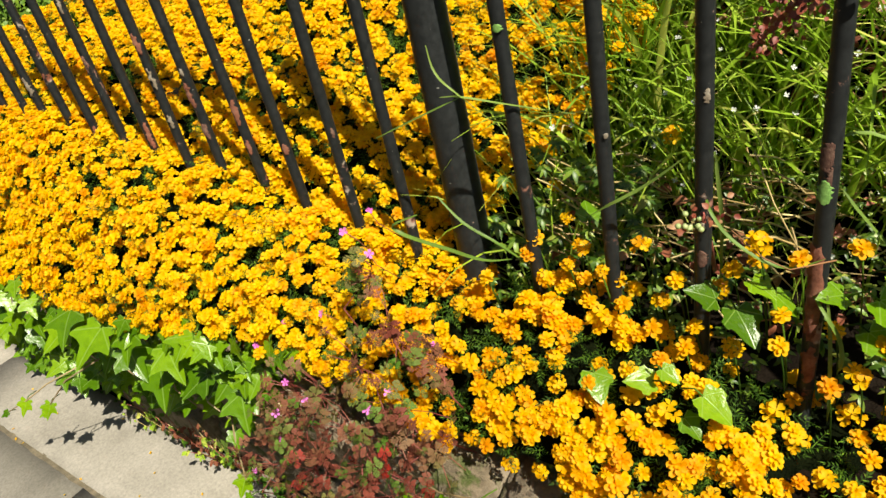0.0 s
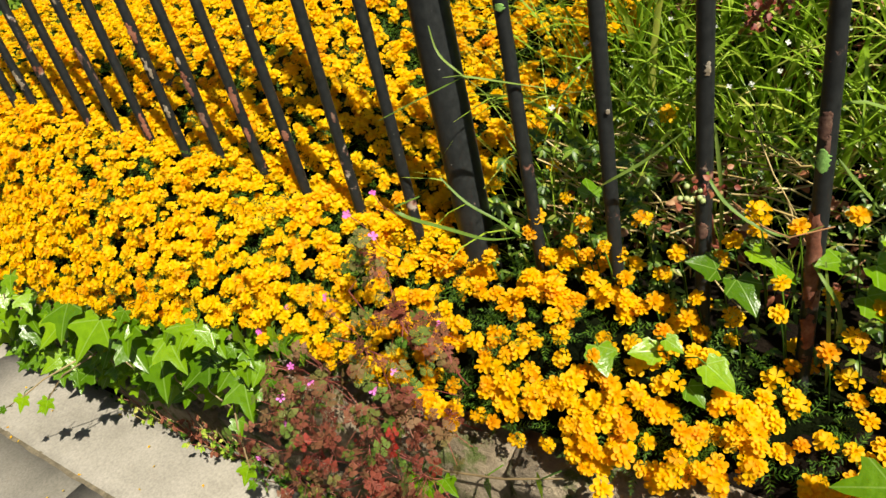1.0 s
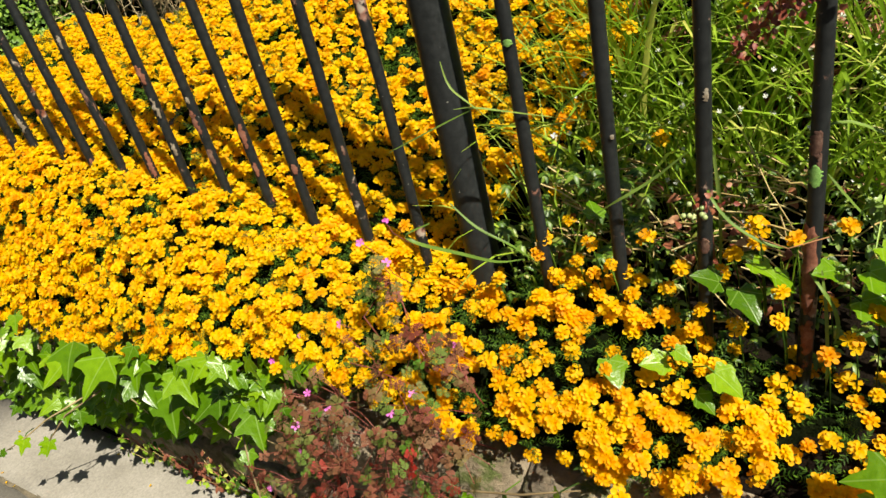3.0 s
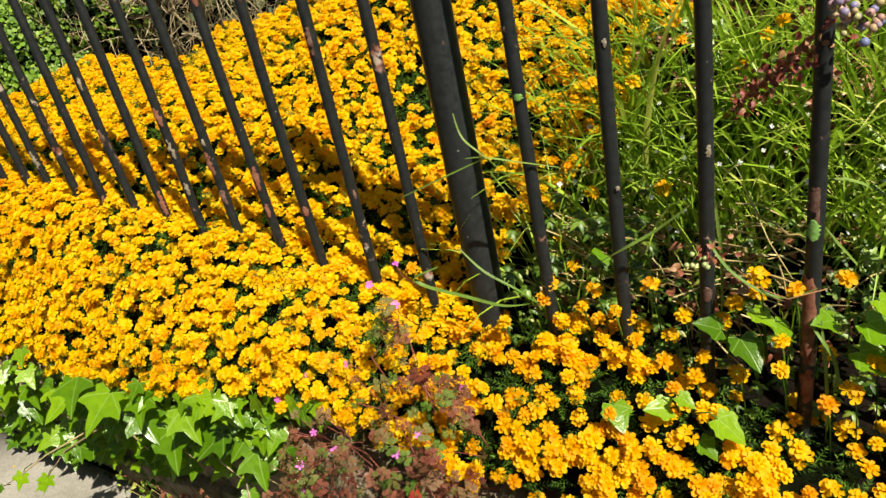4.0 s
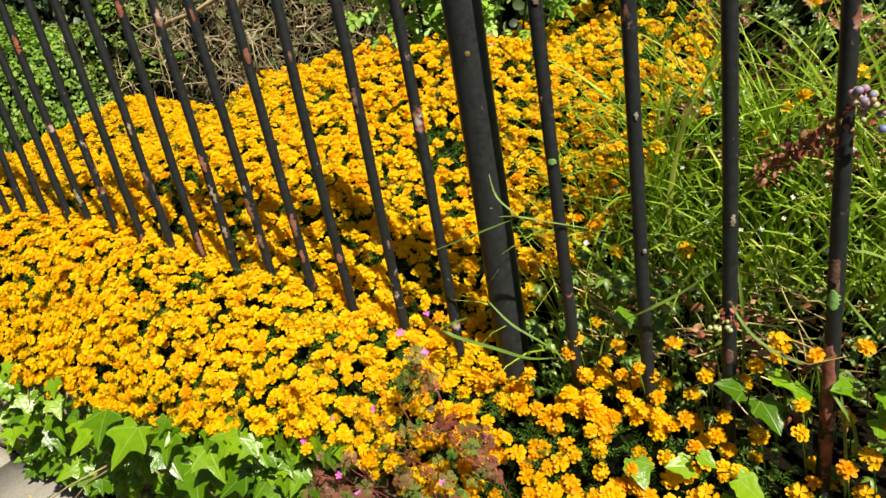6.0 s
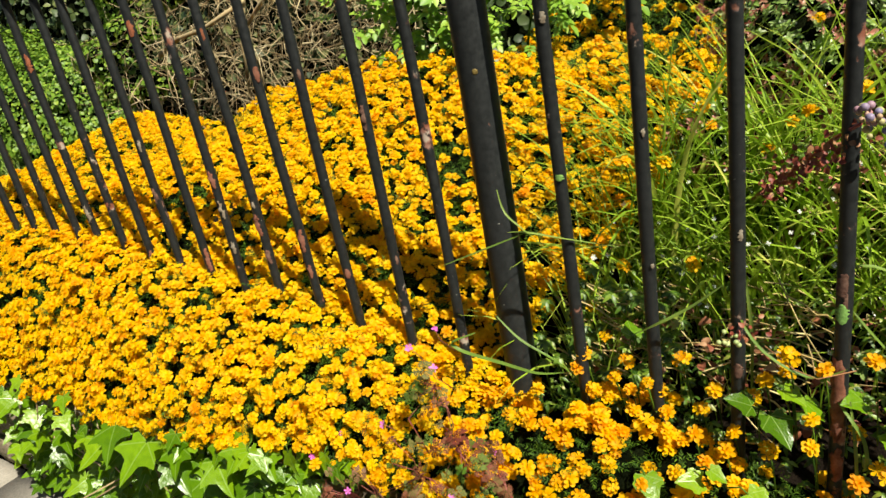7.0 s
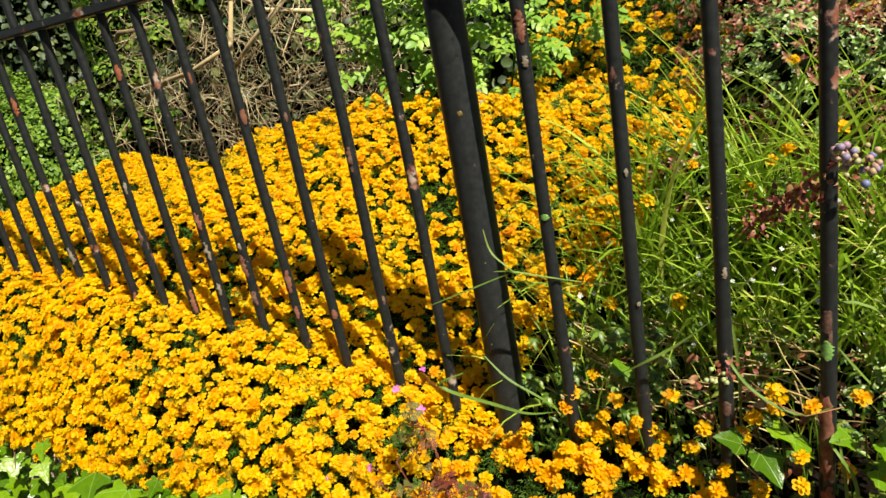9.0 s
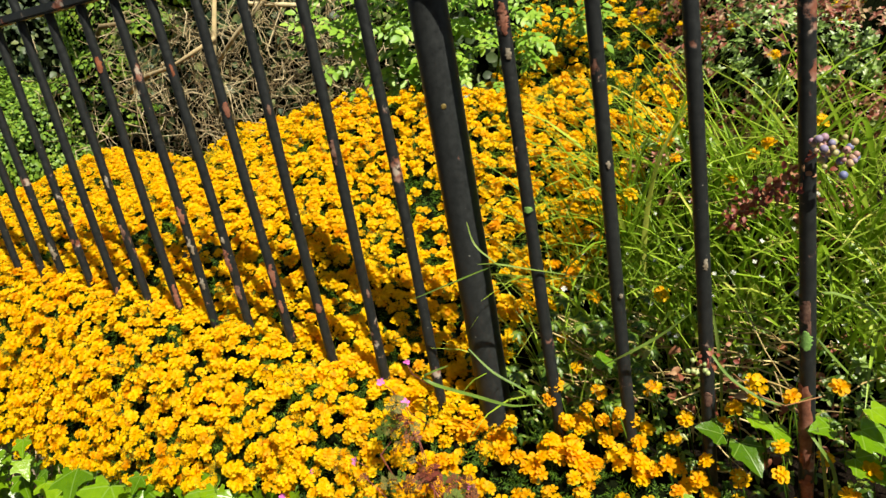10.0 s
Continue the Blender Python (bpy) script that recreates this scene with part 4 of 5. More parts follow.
def build_herb():
    rng = random.Random(31)
    herb = thing("cranesbill_plant", "wild cranesbill with reddish divided leaves and pink flowers", "plant")
    meshes, red = [], []
    for k in range(4):
        for mat, to in ((M_HERB, meshes), (M_HERB_RED, red)):
            me = raw_mesh("leaf", *cut_leaf(rng))
            me.materials.append(mat)
            to.append(me)
    spots = [(-0.10, -0.135, 0.775, 0.05), (-0.06, -0.17, 0.70, 0.06), (-0.12, -0.20, 0.63, 0.07), (-0.20, -0.235, 0.57, 0.08), (-0.10, -0.26, 0.46, 0.08), (-0.02, -0.255, 0.43, 0.06),
             (-0.22, -0.27, 0.43, 0.08), (-0.32, -0.255, 0.44, 0.07), (-0.40, -0.27, 0.33, 0.06), (-0.50, -0.26, 0.27, 0.05), (-0.36, -0.27, 0.27, 0.06), (-0.24, -0.27, 0.30, 0.07), (0.02, -0.17, 0.66, 0.05), (-0.27, -0.235, 0.55, 0.07), (-0.15, -0.27, 0.38, 0.08), (-0.05, -0.26, 0.36, 0.06), (-0.30, -0.26, 0.36, 0.06), (-0.08, -0.225, 0.53, 0.07), (-0.01, -0.21, 0.50, 0.06), (-0.15, -0.24, 0.50, 0.07), (-0.28, -0.25, 0.48, 0.06), (-0.03, -0.21, 0.58, 0.05)]
    root = Vector((-0.15, -0.18, 0.44))
    for x, y, z, r in spots:
        c = Vector((x, y, z))
        root = Vector((x + rng.uniform(-0.08, 0.08), -0.15, z - rng.uniform(0.05, 0.16)))
        mid = root.lerp(c, 0.5) + Vector((rng.uniform(-0.03, 0.03), -0.03, 0.02))
        part("stem", tube([root, mid, c], [0.0014, 0.0012, 0.0008], 6), M_HERB_STEM, herb)
        for k in range(20 if z > 0.40 else 9 if x < -0.12 else 15):
            p = c + Vector((rng.gauss(0, r * 0.65), -0.018 + rng.gauss(0, r * 0.22), rng.gauss(0, r * 0.5)))
            nrm = (rng.uniform(-0.9, 0.9), -0.6 + rng.uniform(-0.4, 0.5), rng.uniform(-0.1, 1.0))
            tip = (rng.uniform(-1, 1), -0.4, rng.uniform(-1, 0.6))
            part("leaf", rng.choice(red if z < 0.47 and x > -0.24 and k % 2 else meshes), None, herb, m=leaf_pose(p, nrm, tip, rng.uniform(0.011, 0.026)))
            q = c.lerp(p, 0.4) + Vector((0, 0.012, -0.008))
            part("leaf_stalk", tube([c, q, p], 0.0007, 4), M_HERB_STEM, herb)
    bloom = []
    for k in range(4):
        ps = [moved(petal(0.0088, 0.0056 + 0.0005 * k, 0.1), Euler((0, -0.15 - 0.2 * k * (i % 2), 2 * math.pi * i / 5 + k * 0.2)).to_matrix().to_4x4()) for i in range(5)]
        me = raw_mesh("pink_flower", *weld_first(ps))
        me.materials.append(M_PINK)
        bloom.append(me)
    for x, y, z in ((-0.112, -0.115, 0.797), (0.01, -0.155, 0.682), (-0.039, -0.225, 0.628), (-0.09, -0.235, 0.58), (-0.241, -0.262, 0.609), (-0.309, -0.265, 0.511), (-0.383, -0.205, 0.60),
                    (-0.159, -0.11, 0.828), (-0.11, -0.09, 0.862), (-0.212, -0.165, 0.69), (-0.329, -0.165, 0.64), (-0.201, -0.265, 0.585), (-0.475, -0.275, 0.28), (-0.312, -0.275, 0.452), (0.02, -0.185, 0.53)):
        p = Vector((x, y, z))
        n = Vector((0.45 + rng.uniform(-0.8, 0.5), -0.6 + rng.uniform(-0.3, 0.3), 0.65))
        part("pink_flower", rng.choice(bloom), None, herb, "small pink five-petalled flower", m=frame_of(p, n, rng.uniform(0, 6), rng.uniform(0.65, 1.05)))
        part("flower_stalk", tube([p - n * 0.002, p - n * 0.02 + Vector((0, 0.01, -0.02)), p + Vector((0.01, 0.04, -0.07))], 0.0007, 4), M_HERB_STEM, herb)

def build_foot_weeds():
    rng = random.Random(91)
    leaf = oval_leaf(0.3, 0.3, 0.2)
    for k in range(9):
        x = -1.15 + 0.11 * k + rng.uniform(-0.04, 0.04)
        weed = thing("dry_weed", "thin half-dry weed growing at the wall foot", "weed", "weeds at the wall foot")
        ms = []
        for j in range(7):
            a = Vector((x + rng.uniform(-0.03, 0.03), -0.172, 0.005))
            b = a + Vector((rng.uniform(-0.05, 0.05), rng.uniform(-0.05, -0.01), rng.uniform(0.05, 0.13)))
            c = b + Vector((rng.uniform(-0.05, 0.05), rng.uniform(-0.03, 0.005), rng.uniform(-0.01, 0.09)))
            part("stem", tube([a, b, c], [0.0013, 0.0010, 0.0005], 5), M_STRAW if j % 2 else M_HERB_STEM, weed)
            for i in range(8):
                p = a.lerp(b, rng.random()) if i % 2 else b.lerp(c, rng.random())
                ms.append(leaf_pose(p, (rng.uniform(-0.4, 0.9), -0.6, 0.7), (rng.uniform(-1, 1), -0.5, rng.uniform(-0.6, 0.6)), rng.uniform(0.007, 0.020)))
        tagged(part("foliage", spread([leaf], [0] * len(ms), ms), (M_GRASS, M_LEAF, M_HERB)[k % 3], weed), kind="stuff")

def build_grass():
    rng = random.Random(41)
    right = thing("grass_clump", "tall arching green grass behind the railing", "grass", kind="stuff")
    pieces = []
    for k in range(1250):
        y = 0.20 + 0.78 * rng.random() ** 1.2 if k % 9 else rng.uniform(0.06, 0.22)
        x = lerp_table(y, [0.05, 0.3, 0.9], [0.0, 0.02, 0.10]) + 0.75 * rng.random() ** 1.4
        if noise.noise(Vector((x * 4, y * 4, 3))) < 0.0 or (x > 0.26 and y < 0.24) or (x > 0.34 and y < 0.5 and rng.random() < 0.6):
            continue
        L = rng.uniform(0.22, 0.60) * lerp_table(y, [0.05, 0.3, 0.5, 1.0], [0.6, 1.05, 1.35, 1.35])
        pieces.append(blade_strip((x, y, 0.50 + 0.1 * y), (rng.uniform(-1, 1), rng.uniform(-1, 0.7), 0), L, rng.uniform(0.003, 0.010), rng.uniform(0.4, 2.6), 9, rng.uniform(-1, 1)))
    for k in range(300):
        x, y = rng.uniform(0.0, 0.9), rng.uniform(0.12, 0.7)
        pieces.append(blade_strip((x, y, 0.55 + 0.3 * y), (rng.uniform(-1, 1), rng.uniform(-1, 0.3), 0), rng.uniform(0.15, 0.42), rng.uniform(0.0016, 0.003), rng.uniform(0.3, 2.2), 8, rng.uniform(-1, 1)))
    for k in range(260):
        x, y = rng.uniform(0.12, 0.75), rng.uniform(0.26, 0.66)
        L = rng.uniform(0.32, 0.62) * lerp_table(y, [0.1, 0.6], [0.75, 1.25])
        pieces.append(blade_strip((x, y, 0.55 + 0.25 * y), (rng.uniform(-1, 1), rng.uniform(-1, 0.3), 0), L, rng.uniform(0.009, 0.015), rng.uniform(1.4, 2.9), 9, rng.uniform(-1, 1)))
    for k in range(110):
        y = rng.uniform(0.36, 0.85)
        x = rng.uniform(0.10, 0.62)
        pieces.append(blade_strip((x, y, 0.66 + 0.2 * y), (rng.choice((-1, 1)) * rng.uniform(0.4, 1), rng.uniform(-0.6, 0.2), 0), rng.uniform(0.34, 0.62), rng.uniform(0.009, 0.014), rng.uniform(0.5, 1.9), 10, rng.uniform(-0.5, 0.5)))
    tagged(part("blade_mass", join(pieces), M_GRASS, right), kind="stuff")
    straw = thing("dry_grass", "flattened straw and dead grass stems", "dry grass", kind="stuff")
    pieces = []
    for k in range(150):
        x, y = rng.uniform(0.02, 0.65), rng.uniform(0.05, 0.45)
        a = rng.gauss(-0.2, 1.0)
        d = Vector((math.cos(a), math.sin(a) * 0.7, rng.gauss(0.05, 0.22)))
        p = Vector((x, y, 0.56 + 0.38 * y + rng.uniform(0, 0.16)))
        L = rng.uniform(0.02, 0.06)
        pieces.append(tube([p - d * L, p + Vector((0, 0, rng.uniform(-0.01, 0.02))), p + d * L], [0.0012, 0.0015, 0.0007], 4, False))
    for k in range(120):
        p = Vector((rng.uniform(0.03, 0.48), rng.uniform(0.06, 0.26), rng.uniform(0.66, 0.84)))
        a = rng.choice((rng.gauss(-0.15, 0.25), rng.gauss(-0.9, 0.4)))
        d = Vector((math.cos(a), 0.4 * rng.gauss(0, 0.5), math.sin(a) * 0.6))
        L = rng.uniform(0.014, 0.05)
        pieces.append(tube([p - d * L, p + Vector((0, 0, rng.uniform(0, 0.01))), p + d * L], [0.0014, 0.0017, 0.0008], 4, False))
    tagged(part("stem_mass", join(pieces), M_STRAW, straw), kind="stuff")
    low = thing("weed_carpet", "low leafy weeds over dark soil", "weeds", kind="stuff")
    leaf = oval_leaf(0.2, 0.2, 0.25)
    ms = []
    for k in range(520):
        c = Vector((0.02 + 0.6 * rng.random() ** 1.5, rng.uniform(0.0, 0.34), 0))
        c.z = 0.57 + 0.42 * c.y + rng.uniform(0.0, 0.13)
        for j in range(5):
            a = 1.26 * j + rng.uniform(-0.4, 0.4)
            ms.append(leaf_pose(c, (0.3 * math.cos(a), 0.3 * math.sin(a) - 0.3, 0.9), (math.cos(a), math.sin(a), rng.uniform(0.0, 0.6)), rng.uniform(0.008, 0.020)))
    for k in range(2400):
        x, y = rng.uniform(0.0, 1.1), rng.uniform(0.03, 0.8)
        if noise.noise(Vector((x * 6, y * 6, 9))) < (0.3 if x > 0.28 and y < 0.45 else 0.12):
            continue
        z = 0.54 + 0.42 * y + rng.uniform(-0.05, 0.10)
        ms.append(leaf_pose((x, y, z), (rng.uniform(-0.6, 0.6), rng.uniform(-0.8, 0.2), 0.8), (rng.uniform(-1, 1), rng.uniform(-1, 1), rng.uniform(-0.2, 0.8)), rng.uniform(0.012, 0.035)))
    for k in range(60):
        c = Vector((rng.uniform(0.0, 0.26), rng.uniform(0.03, 0.20), 0))
        c.z = 0.70 + 0.45 * c.y + rng.uniform(0.0, 0.10)
        for j in range(7):
            a = 0.9 * j + rng.uniform(-0.2, 0.2)
            ms.append(leaf_pose(c, (0.3 * math.cos(a) + 0.3, 0.3 * math.sin(a) - 0.3, 0.9), (math.cos(a), math.sin(a), rng.uniform(-0.1, 0.5)), rng.uniform(0.014, 0.024)))
    tagged(part("leaf_mass", spread([leaf], [0] * len(ms), ms), M_WEED, low), kind="stuff")
    # Tiny white four-petalled specks scattered over the weeds.
    bloom = weld_first([moved(petal(1.0, 0.8, 0.2), Euler((0, -0.2, 1.57 * k)).to_matrix().to_4x4()) for k in range(4)])
    ms = [frame_of((rng.uniform(0.10, 0.62), rng.uniform(0.10, 0.5), rng.uniform(0.72, 1.0)), (rng.uniform(-0.3, 0.8), -0.6, 0.7), rng.uniform(0, 6), rng.uniform(0.003, 0.0055)) for k in range(70)]
    tagged(part("white_bloom", spread([bloom], [0] * len(ms), ms), M_WHITE, low, "tiny white four-petalled specks"), kind="stuff")
    ms = [leaf_pose((rng.uniform(0.10, 0.55), rng.uniform(0.05, 0.28), rng.uniform(0.64, 0.78)), (rng.uniform(-0.3, 0.9), -0.5, 0.8), (rng.uniform(-1, 1), rng.uniform(-1, 1), rng.uniform(-0.5, 0.5)), rng.uniform(0.012, 0.026)) for k in range(70)]
    tagged(part("dead_leaf", spread([oval_leaf(0.35, 0.5, 0.5)], [0] * len(ms), ms), M_DEAD, low, "curled red-brown dead leaves"), kind="stuff")
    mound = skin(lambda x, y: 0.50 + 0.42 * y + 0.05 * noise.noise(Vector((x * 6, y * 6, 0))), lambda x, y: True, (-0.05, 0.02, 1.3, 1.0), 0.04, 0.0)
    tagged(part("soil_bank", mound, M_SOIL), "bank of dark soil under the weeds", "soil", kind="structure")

def build_blades():
    for path, w in (([(-0.1, -0.045, 0.963), (-0.01, -0.05, 1.002), (0.069, -0.045, 1.034)], 0.006),
                    ([(0.176, 0.06, 0.97), (0.117, -0.02, 1.016), (0.069, -0.045, 1.034), (0.03, -0.04, 1.03)], 0.005),
                    ([(0.022, -0.035, 1.099), (0.036, -0.045, 1.065), (0.069, -0.045, 1.034), (0.11, 0.03, 0.93)], 0.004),
                    ([(-0.062, -0.04, 0.833), (-0.095, -0.055, 0.822), (-0.106, -0.055, 0.812), (-0.085, -0.05, 0.796), (-0.01, -0.05, 0.786), (0.056, -0.05, 0.778), (0.101, -0.04, 0.782)], 0.009),
                    ([(-0.013, -0.04, 0.873), (0.03, -0.045, 0.836), (0.082, -0.035, 0.8), (0.11, 0.0, 0.74)], 0.006),
                    ([(0.17, 0.06, 0.80), (0.24, -0.03, 0.88), (0.301, -0.03, 0.922), (0.352, -0.03, 0.967)], 0.008),
                    ([(0.369, 0.02, 0.95), (0.374, 0.02, 0.904), (0.376, 0.03, 0.84), (0.37, 0.05, 0.7)], 0.007),
                    ([(0.36, 0.02, 0.90), (0.374, -0.02, 0.897), (0.40, -0.03, 0.867), (0.44, -0.03, 0.84), (0.47, -0.025, 0.835), (0.50, -0.02, 0.85)], 0.006),
                    ([(0.49, -0.01, 0.79), (0.508, -0.03, 0.777), (0.523, -0.03, 0.749), (0.529, -0.03, 0.716), (0.525, -0.025, 0.69)], 0.007),
                    ([(0.505, -0.02, 0.80), (0.513, -0.02, 0.74), (0.52, -0.02, 0.65), (0.52, 0.0, 0.58)], 0.006),
                    ([(0.62, 0.10, 0.72), (0.53, 0.05, 0.86), (0.50, 0.05, 0.90)], 0.006),
                    ([(0.72, 0.12, 0.70), (0.60, 0.08, 0.90), (0.52, 0.05, 0.97), (0.47, 0.04, 0.95)], 0.007)):
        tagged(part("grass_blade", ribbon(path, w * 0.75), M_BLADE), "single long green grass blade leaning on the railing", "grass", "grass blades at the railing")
    for path in ([(0.40, -0.02, 0.87), (0.438, -0.03, 0.845), (0.467, -0.035, 0.838), (0.51, -0.02, 0.85)], [(0.41, 0.03, 0.95), (0.44, 0.0, 0.90), (0.47, -0.02, 0.86)]):
        tagged(part("dry_grass", tube(path, 0.0009, 5), M_STRAW), "thin dry straw-coloured grass caught on the railing", "dry grass")

def build_berries():
    rng = random.Random(51)
    tree = thing("berry_stalk", "reddish stalk with ripening blue and pink berries", "berries")
    part("stem", tube([(0.33, 0.32, 0.96), (0.39, 0.2, 1.04), (0.44, 0.1, 1.105), (0.47, 0.03, 1.15), (0.50, -0.035, 1.185)], [0.003, 0.003, 0.0028, 0.0024, 0.002], 8), M_HERB_STEM, tree)
    bm = bmesh.new()
    bmesh.ops.create_icosphere(bm, subdivisions=2, radius=0.0050)
    ball = bpy.data.meshes.new("berry")
    for f in bm.faces:
        f.smooth = True
    bm.to_mesh(ball)
    bm.free()
    ball.materials.append(M_BERRY)
    for k in range(34):
        p = Vector((0.512, -0.032, 1.186)) + Vector((rng.gauss(0.004, 0.014), rng.gauss(0, 0.008), rng.gauss(0, 0.010)))
        part("berry", ball, None, tree, m=frame_of(p, (rng.uniform(-1, 1), rng.uniform(-1, 1), 1), 0, rng.uniform(0.65, 1.0)))
    for k in range(210):
        t = rng.random()
        p = Vector((0.36, 0.26, 1.0)).lerp(Vector((0.49, -0.02, 1.17)), t) + Vector((rng.gauss(0, 0.012), rng.gauss(0, 0.012), rng.gauss(0, 0.012)))
        part("bract", RED_OVAL, None, tree, m=leaf_pose(p, (rng.uniform(-1, 1), -0.7, rng.uniform(-0.2, 1)), (rng.uniform(-1, 1), rng.uniform(-1, 1), rng.uniform(-1, 1)), rng.uniform(0.006, 0.012)))
    pale_ball = ball.copy()
    pale_ball.materials.clear()
    pale_ball.materials.append(plant_mat("pale_berry", [(0.0, (0.30, 0.38, 0.14)), (1.0, (0.42, 0.46, 0.20))], 0.4, 0.0, 0.4))
    small = thing("berry_stalk", "small cluster of pale green berries on a rusty stalk", "berries")
    part("stem", tube([(0.36, 0.06, 0.75), (0.365, 0.02, 0.82), (0.365, -0.015, 0.885)], 0.003, 6), M_HERB_STEM, small)
    for k in range(9):
        part("berry", pale_ball, None, small, m=pose(0.36 + rng.gauss(0, 0.010), -0.02 + rng.gauss(0, 0.006), 0.872 + rng.gauss(0, 0.010)) @ Matrix.Scale(0.75, 4))
    for k in range(16):
        p = (0.375 + rng.gauss(0, 0.014), -0.015 + rng.gauss(0, 0.008), 0.883 + rng.gauss(0, 0.012))
        part("bract", RED_OVAL, None, small, m=leaf_pose(p, (rng.uniform(-1, 1), -0.7, 0.5), (rng.uniform(-1, 1), 0, rng.uniform(-1, 1)), rng.uniform(0.006, 0.011)))

RED_OVAL = raw_mesh("bract", *oval_leaf(0.4, 0.3, 0.2))
RED_OVAL.materials.append(plant_mat("red_bract", [(0.0, (0.17, 0.03, 0.02)), (0.6, (0.28, 0.075, 0.04)), (1.0, (0.40, 0.22, 0.10))], 0.5, 0.2, 0.3))

def leafy_mass(name, label, category, balls, leaf, mat, per_m2, size, seed, inner=True, part_name="foliage", shell=(0.86, 1.06), second=None):
    """A shrub: bumpy inner bodies, coloured near-black as shade, with many small leaves over them."""
    rng = random.Random(seed)
    shrub = thing(name, label, category)
    ms, bodies, ms2 = [], [], []
    for cx, cy, cz, rx, ry, rz in balls:
        c = Vector((cx, cy, cz))
        bm = bmesh.new()
        bmesh.ops.create_icosphere(bm, subdivisions=3, radius=1.0)
        for v in bm.verts:
            d = v.co.normalized()
            k = 0.80 + 0.14 * noise.noise(d * 3 + c)
            v.co = Vector((d.x * rx, d.y * ry, d.z * rz)) * k + c
        bm.verts.index_update()
        bodies.append(([v.co.copy() for v in bm.verts], [tuple(v.index for v in f.verts) for f in bm.faces]))
        bm.free()
        area = 4 * math.pi * ((rx * ry) ** 1.6 / 3 + (rx * rz) ** 1.6 / 3 + (ry * rz) ** 1.6 / 3) ** (1 / 1.6)
        for _ in range(int(area * per_m2)):
            d = Vector((rng.gauss(0, 1), rng.gauss(0, 1), rng.gauss(0, 1))).normalized()
            if d.y > 0.35 or d.z < -0.75:
                continue
            k = (0.80 + 0.14 * noise.noise(d * 3 + c)) * rng.uniform(*shell) + 0.10 + 0.10 * noise.noise(d * 8 + c)
            p = Vector((d.x * rx, d.y * ry, d.z * rz)) * k + c
            nrm = d + Vector((rng.uniform(-0.7, 0.7), rng.uniform(-0.7, 0.7), rng.uniform(-0.2, 0.8)))
            if second and noise.noise(p * 7 + c) < -0.38:
                continue
            to = ms2 if second and noise.noise(p * 11) + rng.gauss(0, 0.08) > -0.04 else ms
            to.append(leaf_pose(p, nrm, (rng.uniform(-1, 1), rng.uniform(-1, 1), rng.uniform(-1, 0.6)), size * rng.uniform(0.5, 1.4)))
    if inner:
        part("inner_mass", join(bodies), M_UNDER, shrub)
    tagged(part(part_name, spread([leaf], [0] * len(ms), ms), mat, shrub), kind="stuff")
    if ms2:
        tagged(part("red_foliage", spread([leaf], [0] * len(ms2), ms2), second, shrub, "clumps of reddish leaves"), kind="stuff")
    return shrub

